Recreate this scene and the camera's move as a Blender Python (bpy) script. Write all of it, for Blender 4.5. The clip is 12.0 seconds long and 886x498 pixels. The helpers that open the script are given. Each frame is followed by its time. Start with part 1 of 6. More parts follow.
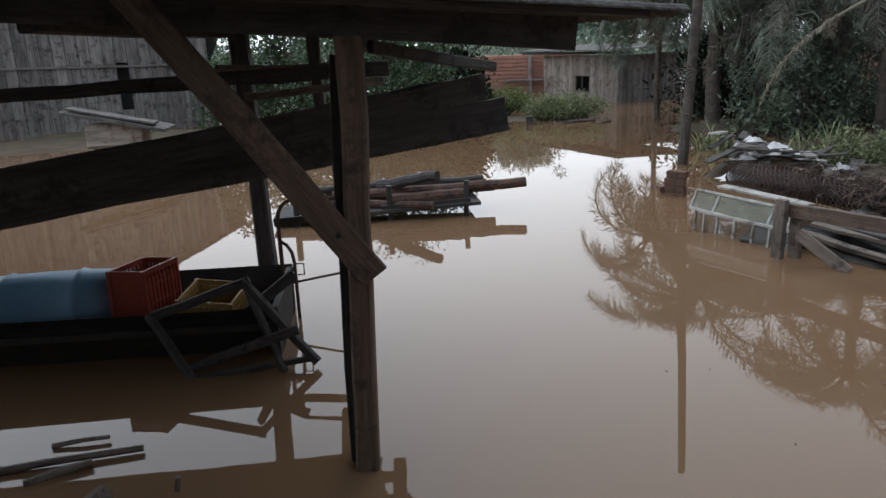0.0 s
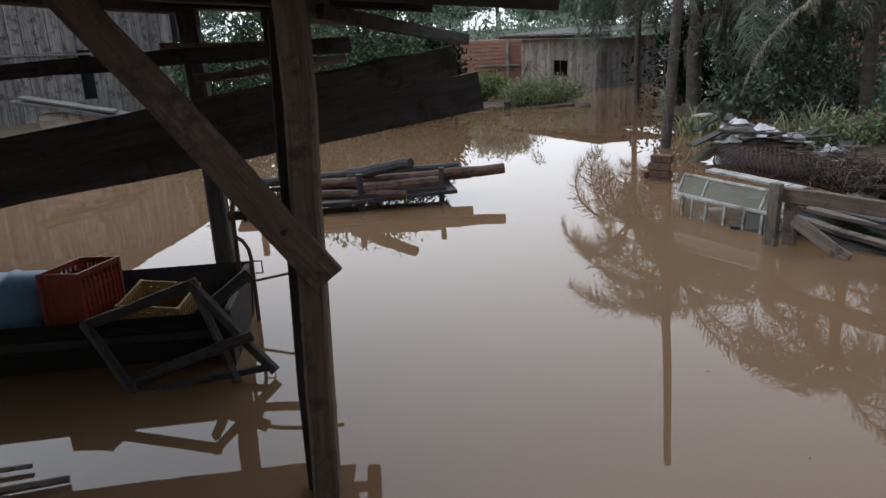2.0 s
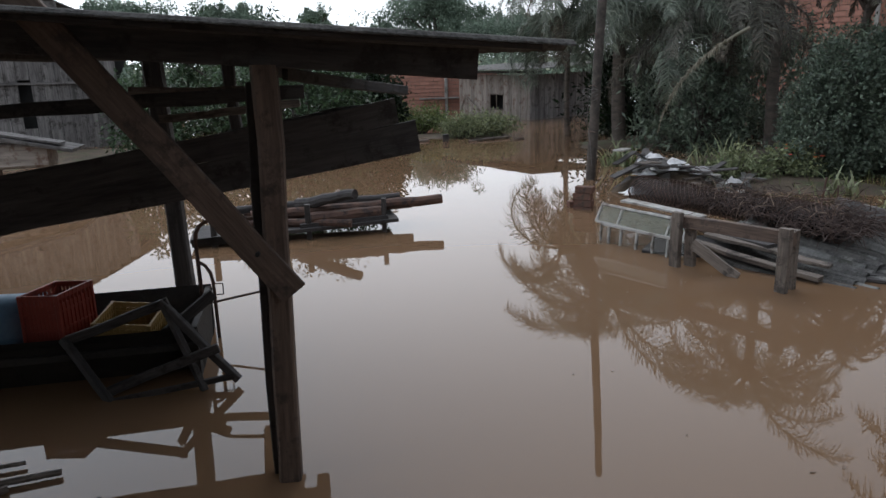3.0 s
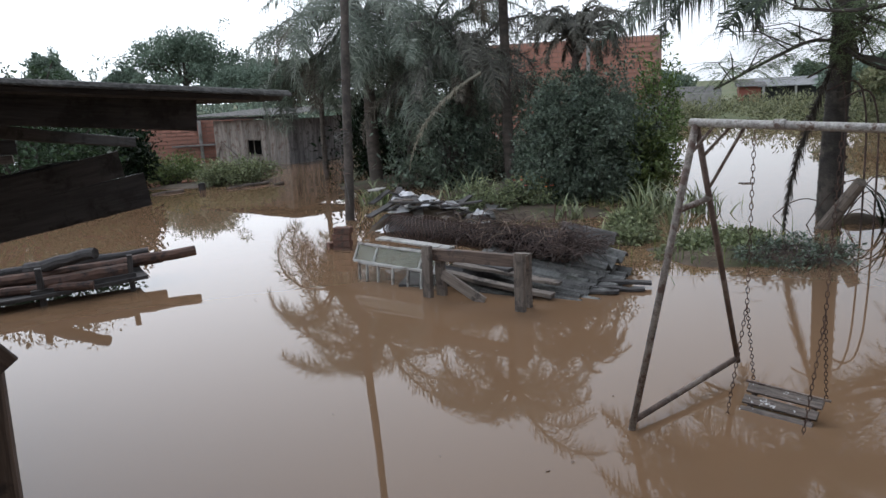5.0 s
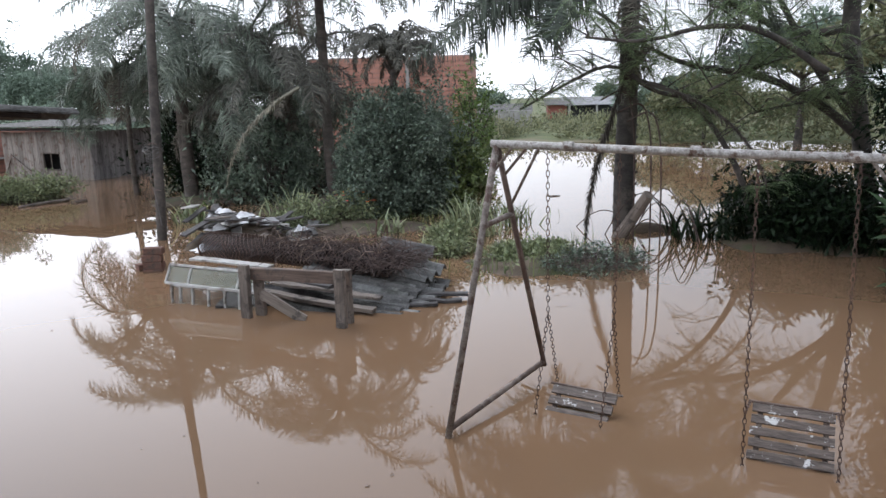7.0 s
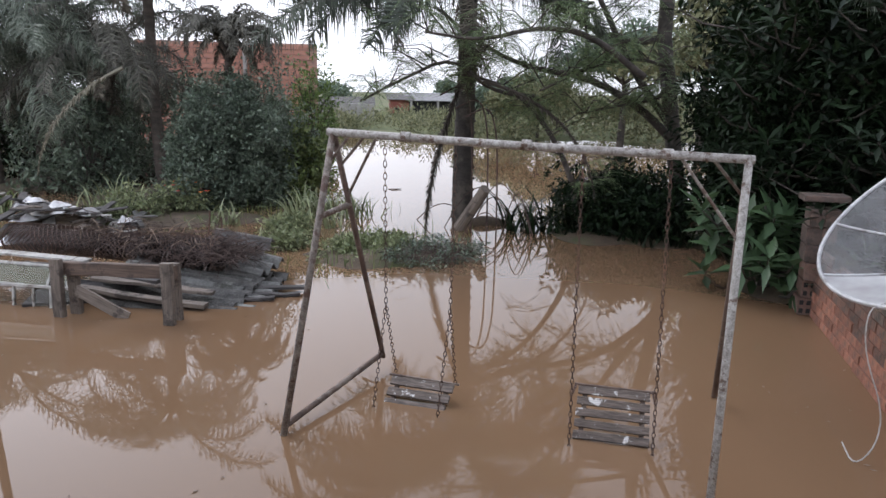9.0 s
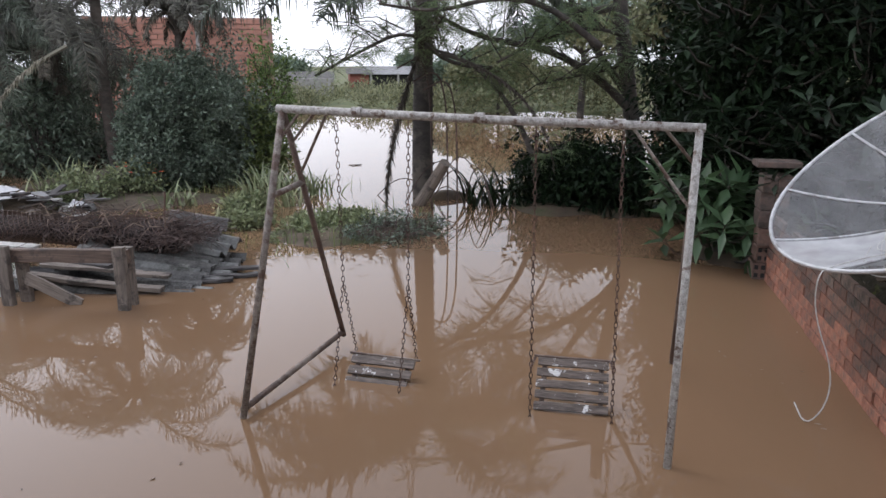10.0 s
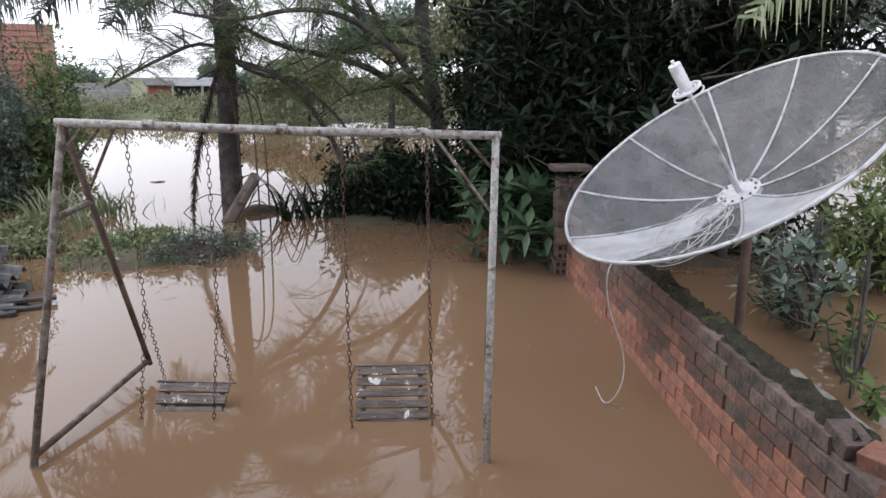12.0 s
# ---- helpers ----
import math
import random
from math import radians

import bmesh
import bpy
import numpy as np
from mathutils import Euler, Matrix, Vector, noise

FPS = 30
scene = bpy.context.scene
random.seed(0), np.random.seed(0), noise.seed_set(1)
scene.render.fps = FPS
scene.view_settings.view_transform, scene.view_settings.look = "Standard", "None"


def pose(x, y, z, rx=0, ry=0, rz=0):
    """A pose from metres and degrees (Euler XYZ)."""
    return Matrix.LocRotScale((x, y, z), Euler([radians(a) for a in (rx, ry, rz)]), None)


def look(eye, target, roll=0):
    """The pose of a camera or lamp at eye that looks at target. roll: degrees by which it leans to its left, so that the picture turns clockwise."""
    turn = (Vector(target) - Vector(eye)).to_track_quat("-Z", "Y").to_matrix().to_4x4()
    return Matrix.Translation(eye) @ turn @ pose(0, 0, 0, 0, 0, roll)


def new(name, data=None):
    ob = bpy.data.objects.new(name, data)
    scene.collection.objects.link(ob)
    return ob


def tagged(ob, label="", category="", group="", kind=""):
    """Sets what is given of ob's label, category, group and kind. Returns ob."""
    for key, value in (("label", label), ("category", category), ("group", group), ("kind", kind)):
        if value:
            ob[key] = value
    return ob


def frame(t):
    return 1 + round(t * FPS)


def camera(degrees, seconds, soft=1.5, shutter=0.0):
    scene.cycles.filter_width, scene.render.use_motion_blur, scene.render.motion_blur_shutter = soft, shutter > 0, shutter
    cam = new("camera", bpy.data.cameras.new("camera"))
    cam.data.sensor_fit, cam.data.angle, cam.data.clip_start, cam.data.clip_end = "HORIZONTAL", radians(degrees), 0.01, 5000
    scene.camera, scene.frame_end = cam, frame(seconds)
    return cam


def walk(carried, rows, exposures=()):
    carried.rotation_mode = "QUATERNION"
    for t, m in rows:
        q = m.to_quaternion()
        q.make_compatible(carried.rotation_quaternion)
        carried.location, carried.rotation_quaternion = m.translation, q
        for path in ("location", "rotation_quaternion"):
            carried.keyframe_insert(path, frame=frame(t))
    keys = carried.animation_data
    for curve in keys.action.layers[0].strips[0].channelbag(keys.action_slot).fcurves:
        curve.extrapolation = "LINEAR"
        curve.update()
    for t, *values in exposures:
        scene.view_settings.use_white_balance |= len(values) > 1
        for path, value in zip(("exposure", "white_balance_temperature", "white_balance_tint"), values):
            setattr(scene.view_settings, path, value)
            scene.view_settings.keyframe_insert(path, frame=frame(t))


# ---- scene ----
cam = camera(62.78, 12.0)
ROWS = [
    (0.0, 0.0392, 0.2799, 1.6194, 0.756, -15.727, 2.157),
    (0.5, 0.0304, 0.3068, 1.6142, -2.677, -15.075, 1.741),
    (1.0, 0.0230, 0.2356, 1.6239, -1.706, -15.819, 2.269),
    (1.5, 0.0700, 0.5200, 1.5800, -0.700, -16.900, 2.500),
    (2.0, 0.0800, 0.6500, 1.5400, -1.000, -16.700, 2.600),
    (2.5, 0.0434, 0.1705, 1.6351, -2.704, -15.811, 1.638),
    (4.5, 0.1917, 0.0620, 1.6786, -18.401, -12.294, 4.313),
    (5.0, 0.1958, 0.0122, 1.6760, -23.805, -12.133, 2.717),
    (5.5, 0.2322, -0.0025, 1.7001, -28.002, -11.945, 2.565),
    (6.0, 0.2263, 0.0013, 1.6986, -31.107, -12.174, 1.939),
    (6.5, 0.2321, -0.0301, 1.6946, -34.077, -11.624, 1.661),
    (7.0, 0.2384, -0.0513, 1.7041, -37.361, -11.601, 1.584),
    (7.5, 0.2114, -0.0616, 1.7019, -40.216, -11.161, 1.034),
    (9.5, 0.3215, -0.0355, 1.6767, -51.412, -13.173, -0.748),
    (10.0, 0.3390, -0.0558, 1.6812, -52.455, -14.171, 0.117),
    (10.5, 0.3378, -0.0453, 1.6803, -54.814, -13.376, 0.271),
    (11.0, 0.3398, -0.0676, 1.6895, -55.753, -13.680, -0.470),
    (11.5, 0.3538, -0.0587, 1.6786, -60.397, -13.706, -1.047),
    (12.0, 0.3631, -0.0890, 1.6777, -66.908, -13.322, -0.023),
]
EXPO = [(0.0, -0.2, 6230, 6), (1.2, -0.16, 6230, 7), (2.0, -0.22, 6230, 7), (2.7, -0.4, 6250, 8), (4.5, -0.4, 6170, 8), (5.2, 0.0, 6140, 8), (6.5, 0.28, 6150, 9), (7.5, 0.3, 6180, 11), (9.5, 0.2, 6260, 13), (11.0, 0.17, 6290, 13), (12.0, 0.34, 6280, 12)]
walk(cam, [(t, pose(x, y, z, 90 + pitch, roll, yaw)) for t, x, y, z, yaw, pitch, roll in ROWS], EXPO)

# ---- daylight: bright overcast sky, soft sun behind cloud ----
world = bpy.data.worlds.new("overcast_sky")
scene.world = world
world.use_nodes = True
wn = world.node_tree.nodes
wl = world.node_tree.links
sky = wn.new("ShaderNodeTexSky")
sky.sky_type, sky.sun_disc, sky.sun_elevation, sky.sun_rotation = "NISHITA", False, radians(50), radians(12)
sky.dust_density, sky.air_density = 4.0, 1.0
cloud = wn.new("ShaderNodeMix")
cloud.data_type = "RGBA"
cloud.inputs[0].default_value = 0.88
height = wn.new("ShaderNodeSeparateXYZ")
wl.new(wn.new("ShaderNodeTexCoord").outputs["Generated"], height.inputs[0])
veil = wn.new("ShaderNodeValToRGB")
veil.color_ramp.interpolation = "EASE"
veil.color_ramp.elements[0].position, veil.color_ramp.elements[0].color = 0.1, (0.83, 0.85, 0.905, 1)
veil.color_ramp.elements[1].position, veil.color_ramp.elements[1].color = 0.95, (0.46, 0.49, 0.57, 1)
wl.new(height.outputs[2], veil.inputs[0])
bright = wn.new("ShaderNodeVectorMath")
bright.operation = "SCALE"
bright.inputs["Scale"].default_value = 27.0
toward = wn.new("ShaderNodeVectorMath")
toward.operation = "DOT_PRODUCT"
toward.inputs[1].default_value = (-0.958, 0.287, 0.0)
wl.new(height.inputs[0].links[0].from_socket, toward.inputs[0])
glow = wn.new("ShaderNodeMapRange")
glow.interpolation_type = "SMOOTHSTEP"
glow.inputs[1].default_value, glow.inputs[2].default_value, glow.inputs[3].default_value, glow.inputs[4].default_value = -0.85, 0.35, 0.43, 1.14
wl.new(toward.outputs["Value"], glow.inputs[0])
side = wn.new("ShaderNodeVectorMath")
side.operation = "SCALE"
wl.new(veil.outputs[0], side.inputs[0])
wl.new(glow.outputs[0], side.inputs["Scale"])
wl.new(side.outputs[0], bright.inputs[0])
wl.new(bright.outputs[0], cloud.inputs[7])
wl.new(sky.outputs[0], cloud.inputs[6])
wl.new(cloud.outputs[2], wn["Background"].inputs[0])
wn["Background"].inputs[1].default_value = 0.1

sun_data = bpy.data.lights.new("sun", "SUN")
sun_data.energy, sun_data.angle, sun_data.color = 0.9, radians(25), (1.0, 0.96, 0.9)
sun = new("sun", sun_data)
sun.matrix_world = look((6, 26, 26), (2, 6, 0))


# ---- materials ----
def material(name, a, b, rough=0.7, scale=6.0, metal=0.0, bump=0.25, c=None, spread=0.0, stretch=(1, 1, 1), fine=40.0, piece=False, spec=0.5, grain=False, cut_at=(0.52, 0.62)):
    """Two-scale mottled surface between colours a and b, with stains of colour c; spread: change from piece to piece."""
    m = bpy.data.materials.new(name)
    m.use_nodes = True
    n, l = m.node_tree.nodes, m.node_tree.links
    p = n["Principled BSDF"]
    p.inputs["Metallic"].default_value = metal
    p.inputs["Specular IOR Level"].default_value = spec
    co = n.new("ShaderNodeTexCoord")
    mp = n.new("ShaderNodeMapping")
    mp.inputs["Scale"].default_value = stretch
    if grain:
        at = n.new("ShaderNodeAttribute")
        at.attribute_name = "grain"
        l.new(at.outputs["Vector"], mp.inputs[0])
    else:
        l.new(co.outputs["Object"], mp.inputs[0])
    big, small = n.new("ShaderNodeTexNoise"), n.new("ShaderNodeTexNoise")
    for tex, s, d in ((big, scale, 6), (small, fine, 8)):
        tex.inputs["Scale"].default_value, tex.inputs["Detail"].default_value = s, d
        l.new(mp.outputs[0], tex.inputs["Vector"])
    ramp = n.new("ShaderNodeMapRange")
    ramp.inputs[1].default_value, ramp.inputs[2].default_value = 0.35, 0.65
    add = n.new("ShaderNodeMath")
    add.operation = "MULTIPLY_ADD"
    add.inputs[1].default_value = 0.45
    l.new(small.outputs[0], add.inputs[0])
    half = n.new("ShaderNodeMath")
    half.operation = "MULTIPLY"
    half.inputs[1].default_value = 0.55
    l.new(big.outputs[0], half.inputs[0])
    l.new(half.outputs[0], add.inputs[2])
    l.new(add.outputs[0], ramp.inputs[0])
    mix = n.new("ShaderNodeMix")
    mix.data_type = "RGBA"
    mix.inputs[6].default_value, mix.inputs[7].default_value = (*a, 1), (*b, 1)
    l.new(ramp.outputs[0], mix.inputs[0])
    colour = mix.outputs[2]
    if c:
        stain = n.new("ShaderNodeTexNoise")
        stain.inputs["Scale"].default_value, stain.inputs["Detail"].default_value = scale * 0.45, 9
        stain.inputs["Roughness"].default_value = 0.7
        l.new(co.outputs["Object"], stain.inputs["Vector"])
        cut = n.new("ShaderNodeMapRange")
        cut.inputs[1].default_value, cut.inputs[2].default_value = cut_at
        l.new(stain.outputs[0], cut.inputs[0])
        over = n.new("ShaderNodeMix")
        over.data_type = "RGBA"
        over.inputs[7].default_value = (*c, 1)
        l.new(cut.outputs[0], over.inputs[0])
        l.new(colour, over.inputs[6])
        colour = over.outputs[2]
    if spread:
        if piece:
            rnd = n.new("ShaderNodeObjectInfo").outputs["Random"]
        else:
            rnd = n.new("ShaderNodeNewGeometry").outputs["Random Per Island"]
        val = n.new("ShaderNodeMapRange")
        val.inputs[3].default_value, val.inputs[4].default_value = 1 - spread, 1 + spread
        l.new(rnd, val.inputs[0])
        hsv = n.new("ShaderNodeHueSaturation")
        l.new(val.outputs[0], hsv.inputs["Value"])
        l.new(colour, hsv.inputs["Color"])
        colour = hsv.outputs[0]
    l.new(colour, p.inputs["Base Color"])
    rr = n.new("ShaderNodeMapRange")
    rr.inputs[3].default_value, rr.inputs[4].default_value = max(0.03, rough - 0.12), min(1, rough + 0.12)
    l.new(small.outputs[0], rr.inputs[0])
    l.new(rr.outputs[0], p.inputs["Roughness"])
    if bump:
        bp = n.new("ShaderNodeBump")
        bp.inputs["Strength"].default_value, bp.inputs["Distance"].default_value = bump, 0.01
        l.new(small.outputs[0], bp.inputs["Height"])
        l.new(bp.outputs[0], p.inputs["Normal"])
    return m


def leaf_material(name, a, b, rough=0.5, spread=0.45, through_leaf=0.25, spec=0.35):
    """Leaf: gloss over diffuse with a little light passing through; shade varies from leaf to leaf."""
    m = bpy.data.materials.new(name)
    m.use_nodes = True
    n, l = m.node_tree.nodes, m.node_tree.links
    p = n["Principled BSDF"]
    p.inputs["Roughness"].default_value = rough
    p.inputs["Specular IOR Level"].default_value = spec
    rnd = n.new("ShaderNodeNewGeometry").outputs["Random Per Island"]
    co = n.new("ShaderNodeTexCoord")
    big = n.new("ShaderNodeTexNoise")
    big.inputs["Scale"].default_value = 1.3
    l.new(co.outputs["Object"], big.inputs["Vector"])
    s = n.new("ShaderNodeMath")
    s.operation = "ADD"
    l.new(rnd, s.inputs[0])
    l.new(big.outputs[0], s.inputs[1])
    r = n.new("ShaderNodeMapRange")
    r.inputs[1].default_value, r.inputs[2].default_value = 0.3, 1.25
    l.new(s.outputs[0], r.inputs[0])
    mix = n.new("ShaderNodeMix")
    mix.data_type = "RGBA"
    mix.inputs[6].default_value, mix.inputs[7].default_value = (*a, 1), (*b, 1)
    l.new(r.outputs[0], mix.inputs[0])
    v = n.new("ShaderNodeMapRange")
    v.inputs[3].default_value, v.inputs[4].default_value = 1 - spread, 1 + spread
    w = n.new("ShaderNodeTexWhiteNoise")
    w.noise_dimensions = "1D"
    l.new(rnd, w.inputs["W"])
    l.new(w.outputs["Value"], v.inputs[0])
    hsv = n.new("ShaderNodeHueSaturation")
    l.new(v.outputs[0], hsv.inputs["Value"])
    l.new(mix.outputs[2], hsv.inputs["Color"])
    l.new(hsv.outputs[0], p.inputs["Base Color"])
    t = n.new("ShaderNodeBsdfTranslucent")
    l.new(hsv.outputs[0], t.inputs["Color"])
    ms = n.new("ShaderNodeMixShader")
    ms.inputs[0].default_value = through_leaf
    l.new(p.outputs[0], ms.inputs[1])
    l.new(t.outputs[0], ms.inputs[2])
    l.new(ms.outputs[0], n["Material Output"].inputs[0])
    return m


def water_material():
    m = bpy.data.materials.new("muddy_flood_water")
    m.use_nodes = True
    n, l = m.node_tree.nodes, m.node_tree.links
    p = n["Principled BSDF"]
    p.inputs["IOR"].default_value = 1.45
    p.inputs["Roughness"].default_value = 0.012
    p.inputs["Specular IOR Level"].default_value = 0.5
    co = n.new("ShaderNodeTexCoord")
    silt = n.new("ShaderNodeTexNoise")
    silt.inputs["Scale"].default_value, silt.inputs["Detail"].default_value = 0.35, 4
    l.new(co.outputs["Object"], silt.inputs["Vector"])
    mix = n.new("ShaderNodeMix")
    mix.data_type = "RGBA"
    mix.inputs[6].default_value, mix.inputs[7].default_value = (0.16, 0.098, 0.055, 1), (0.195, 0.12, 0.07, 1)
    l.new(silt.outputs[0], mix.inputs[0])
    l.new(mix.outputs[2], p.inputs["Base Color"])
    wave = n.new("ShaderNodeTexNoise")
    wave.inputs["Scale"].default_value, wave.inputs["Detail"].default_value = 1.6, 3
    l.new(co.outputs["Object"], wave.inputs["Vector"])
    bp = n.new("ShaderNodeBump")
    bp.inputs["Strength"].default_value, bp.inputs["Distance"].default_value = 0.035, 0.02
    l.new(wave.outputs[0], bp.inputs["Height"])
    l.new(bp.outputs[0], p.inputs["Normal"])
    return m


WATER = water_material()
OLD_WOOD = material("weathered_grey_wood", (0.07, 0.056, 0.046), (0.24, 0.2, 0.165), 0.8, 16, stretch=(0.1, 1, 1), c=(0.06, 0.05, 0.042), bump=0.6, fine=90, grain=True)
# dark timber; on the shed's loose boards this colour also carries their shade
DARK_WOOD = material("damp_and_shaded_wood", (0.017, 0.016, 0.016), (0.078, 0.07, 0.066), 0.75, 16, stretch=(0.1, 1, 1), c=(0.02, 0.017, 0.015), bump=0.6, fine=90, grain=True)
TAR_WOOD = material("tarred_boat_wood", (0.012, 0.011, 0.01), (0.04, 0.036, 0.032), 0.7, 8, c=(0.03, 0.028, 0.025), bump=0.4)
BROWN_WOOD = material("brown_sawn_timber", (0.06, 0.04, 0.03), (0.17, 0.12, 0.09), 0.75, 18, stretch=(0.08, 1, 1), c=(0.05, 0.036, 0.03), bump=0.5, fine=90, grain=True)
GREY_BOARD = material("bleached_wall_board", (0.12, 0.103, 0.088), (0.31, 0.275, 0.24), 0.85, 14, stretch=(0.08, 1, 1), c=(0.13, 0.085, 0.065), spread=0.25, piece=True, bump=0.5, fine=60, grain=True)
# darker copy of the grey board, with weaker light put into its colour
DARK_BOARD = material("shade_darkened_grey_board", (0.05, 0.047, 0.045), (0.2, 0.188, 0.18), 0.85, 14, stretch=(0.08, 1, 1), c=(0.045, 0.04, 0.036), spread=0.3, piece=True, bump=0.5, fine=60, grain=True)
HOLLOW = material("dusty_hollow_clay_brick", (0.12, 0.073, 0.056), (0.2, 0.125, 0.098), 0.9, 9, c=(0.1, 0.075, 0.06), spread=0.25, piece=True, bump=0.6)
BARK = material("grey_brown_bark", (0.035, 0.03, 0.026), (0.095, 0.08, 0.068), 0.9, 7, c=(0.028, 0.025, 0.02), bump=0.8, fine=25)
PALM_BARK = material("ringed_palm_trunk", (0.04, 0.034, 0.029), (0.11, 0.088, 0.072), 0.9, 5, c=(0.14, 0.12, 0.1), bump=0.8, stretch=(1, 1, 4))
LOG_BARK = material("reddish_log_bark", (0.045, 0.025, 0.019), (0.15, 0.085, 0.06), 0.85, 22, stretch=(0.25, 1, 1), c=(0.04, 0.028, 0.024), bump=0.8, grain=True)
MOULD_BRICK = material("mould_blackened_brick", (0.06, 0.047, 0.04), (0.155, 0.1, 0.077), 0.9, 7, c=(0.03, 0.028, 0.022), spread=0.35, piece=True, bump=0.9)
BRICK = material("red_clay_brick", (0.17, 0.07, 0.045), (0.31, 0.138, 0.087), 0.85, 14, c=(0.09, 0.06, 0.048), spread=0.3, piece=True, bump=0.9, cut_at=(0.55, 0.66))
BRICK_DIRTY = material("grimy_red_brick", (0.09, 0.05, 0.037), (0.2, 0.1, 0.068), 0.9, 10, c=(0.06, 0.045, 0.036), spread=0.3, piece=True, bump=0.9)
# pale brick and mortar of the houses: distance haze is put into both colours
BRICK_FAR = material("haze_paled_orange_hollow_brick", (0.3, 0.145, 0.103), (0.37, 0.19, 0.142), 0.9, 3, c=(0.24, 0.14, 0.115), spread=0.1, piece=True, bump=0.4)
PALE_MORTAR = material("haze_paled_reddish_mortar", (0.25, 0.15, 0.115), (0.31, 0.195, 0.155), 0.95, 5, c=(0.15, 0.11, 0.09), bump=0.4)
MORTAR = material("dark_mossy_mortar", (0.055, 0.043, 0.034), (0.12, 0.09, 0.07), 0.95, 8, c=(0.03, 0.032, 0.02), bump=0.8)
MOSS = material("dark_moss", (0.014, 0.013, 0.01), (0.05, 0.045, 0.03), 0.95, 16, c=(0.075, 0.085, 0.022), bump=1.0, fine=80, spec=0.1, cut_at=(0.6, 0.68))
BLACK_BARK = material("blackened_palm_trunk", (0.018, 0.016, 0.014), (0.06, 0.052, 0.045), 0.9, 6, c=(0.09, 0.078, 0.065), bump=0.9, stretch=(1, 1, 3))
LICHEN_STONE = material("lichen_covered_stone", (0.1, 0.092, 0.075), (0.2, 0.185, 0.155), 0.9, 9, c=(0.06, 0.062, 0.04), bump=0.8)
CONCRETE = material("grey_concrete", (0.2, 0.195, 0.18), (0.3, 0.29, 0.27), 0.9, 4, c=(0.13, 0.125, 0.11), bump=0.4)
FIBRE = material("grey_fibre_cement", (0.062, 0.059, 0.055), (0.165, 0.157, 0.146), 0.9, 8, c=(0.05, 0.048, 0.042), bump=0.6)
OLD_SHEET = material("lichen_spotted_sheet", (0.08, 0.08, 0.075), (0.22, 0.22, 0.205), 0.9, 7, c=(0.06, 0.06, 0.05), bump=0.7)
HEAP_SHEET = material("blackened_lichen_sheet", (0.04, 0.039, 0.036), (0.14, 0.136, 0.126), 0.95, 9, c=(0.26, 0.255, 0.23), bump=1.0, fine=60, cut_at=(0.58, 0.7))
TIN = material("weathered_roof_sheet", (0.13, 0.13, 0.13), (0.27, 0.27, 0.27), 0.6, 5, c=(0.1, 0.095, 0.09), bump=0.3)
RED_TIN = material("red_painted_wall", (0.2, 0.06, 0.045), (0.26, 0.085, 0.06), 0.7, 2, bump=0.2)
PIPE = material("flaking_painted_steel_pipe", (0.15, 0.135, 0.115), (0.45, 0.43, 0.4), 0.6, 40, c=(0.1, 0.062, 0.043), bump=0.5, fine=130, cut_at=(0.54, 0.6))
PIPE_LEG = material("rust_stained_painted_pipe", (0.09, 0.072, 0.058), (0.27, 0.235, 0.2), 0.65, 30, c=(0.08, 0.046, 0.032), bump=0.5, fine=120, cut_at=(0.5, 0.58))
RUST = material("rusty_steel", (0.07, 0.05, 0.042), (0.17, 0.12, 0.095), 0.75, 12, c=(0.22, 0.18, 0.15), metal=0.3, bump=0.5, fine=90)
RUST_DARK = material("dark_rusty_wire", (0.045, 0.028, 0.022), (0.12, 0.07, 0.05), 0.8, 12, bump=0.3)
SEAT_WOOD = material("peeling_painted_slat", (0.05, 0.038, 0.03), (0.17, 0.135, 0.112), 0.7, 30, stretch=(0.2, 1, 1), c=(0.6, 0.59, 0.57), bump=0.6, fine=90, grain=True, cut_at=(0.585, 0.615))
WHITE_PAINT = material("chipped_white_paint", (0.24, 0.23, 0.21), (0.47, 0.46, 0.43), 0.6, 14, c=(0.13, 0.11, 0.09), bump=0.4)
PLASTIC_WHITE = material("dirty_white_plastic", (0.46, 0.46, 0.46), (0.7, 0.7, 0.7), 0.4, 9, bump=0.25)
DISH_RIM = material("aluminium_rim", (0.33, 0.33, 0.33), (0.52, 0.52, 0.52), 0.45, 14, metal=0.3, bump=0.2, c=(0.2, 0.19, 0.18))
BLUE = material("faded_blue_plastic_drum", (0.13, 0.27, 0.42), (0.19, 0.35, 0.5), 0.45, 4, bump=0.1)
RED = material("worn_red_plastic", (0.2, 0.028, 0.018), (0.28, 0.045, 0.028), 0.45, 6, bump=0.15)
YELLOW = material("dull_yellow_plastic", (0.3, 0.19, 0.06), (0.4, 0.26, 0.09), 0.5, 6, bump=0.15)
# black that puts the shade of rooms and openings in as colour
BLACK = material("interior_shade_black", (0.01, 0.01, 0.01), (0.02, 0.02, 0.02), 0.9, 4, bump=0)
SOIL = material("wet_dark_soil", (0.045, 0.032, 0.02), (0.11, 0.08, 0.05), 0.8, 3, c=(0.05, 0.06, 0.02), bump=1.0)
GRASSY = material("grassy_bank", (0.05, 0.07, 0.02), (0.13, 0.14, 0.05), 0.9, 0.6, c=(0.14, 0.12, 0.07), bump=1.0, fine=12)
STRAW = material("dry_twigs", (0.14, 0.1, 0.07), (0.27, 0.2, 0.15), 0.9, 12, bump=0.2)
TWIG = material("brown_twigs", (0.034, 0.023, 0.02), (0.098, 0.066, 0.054), 0.9, 12, bump=0.2)
CABLE = material("grey_white_cable", (0.3, 0.29, 0.27), (0.46, 0.45, 0.43), 0.55, 20, bump=0.1)
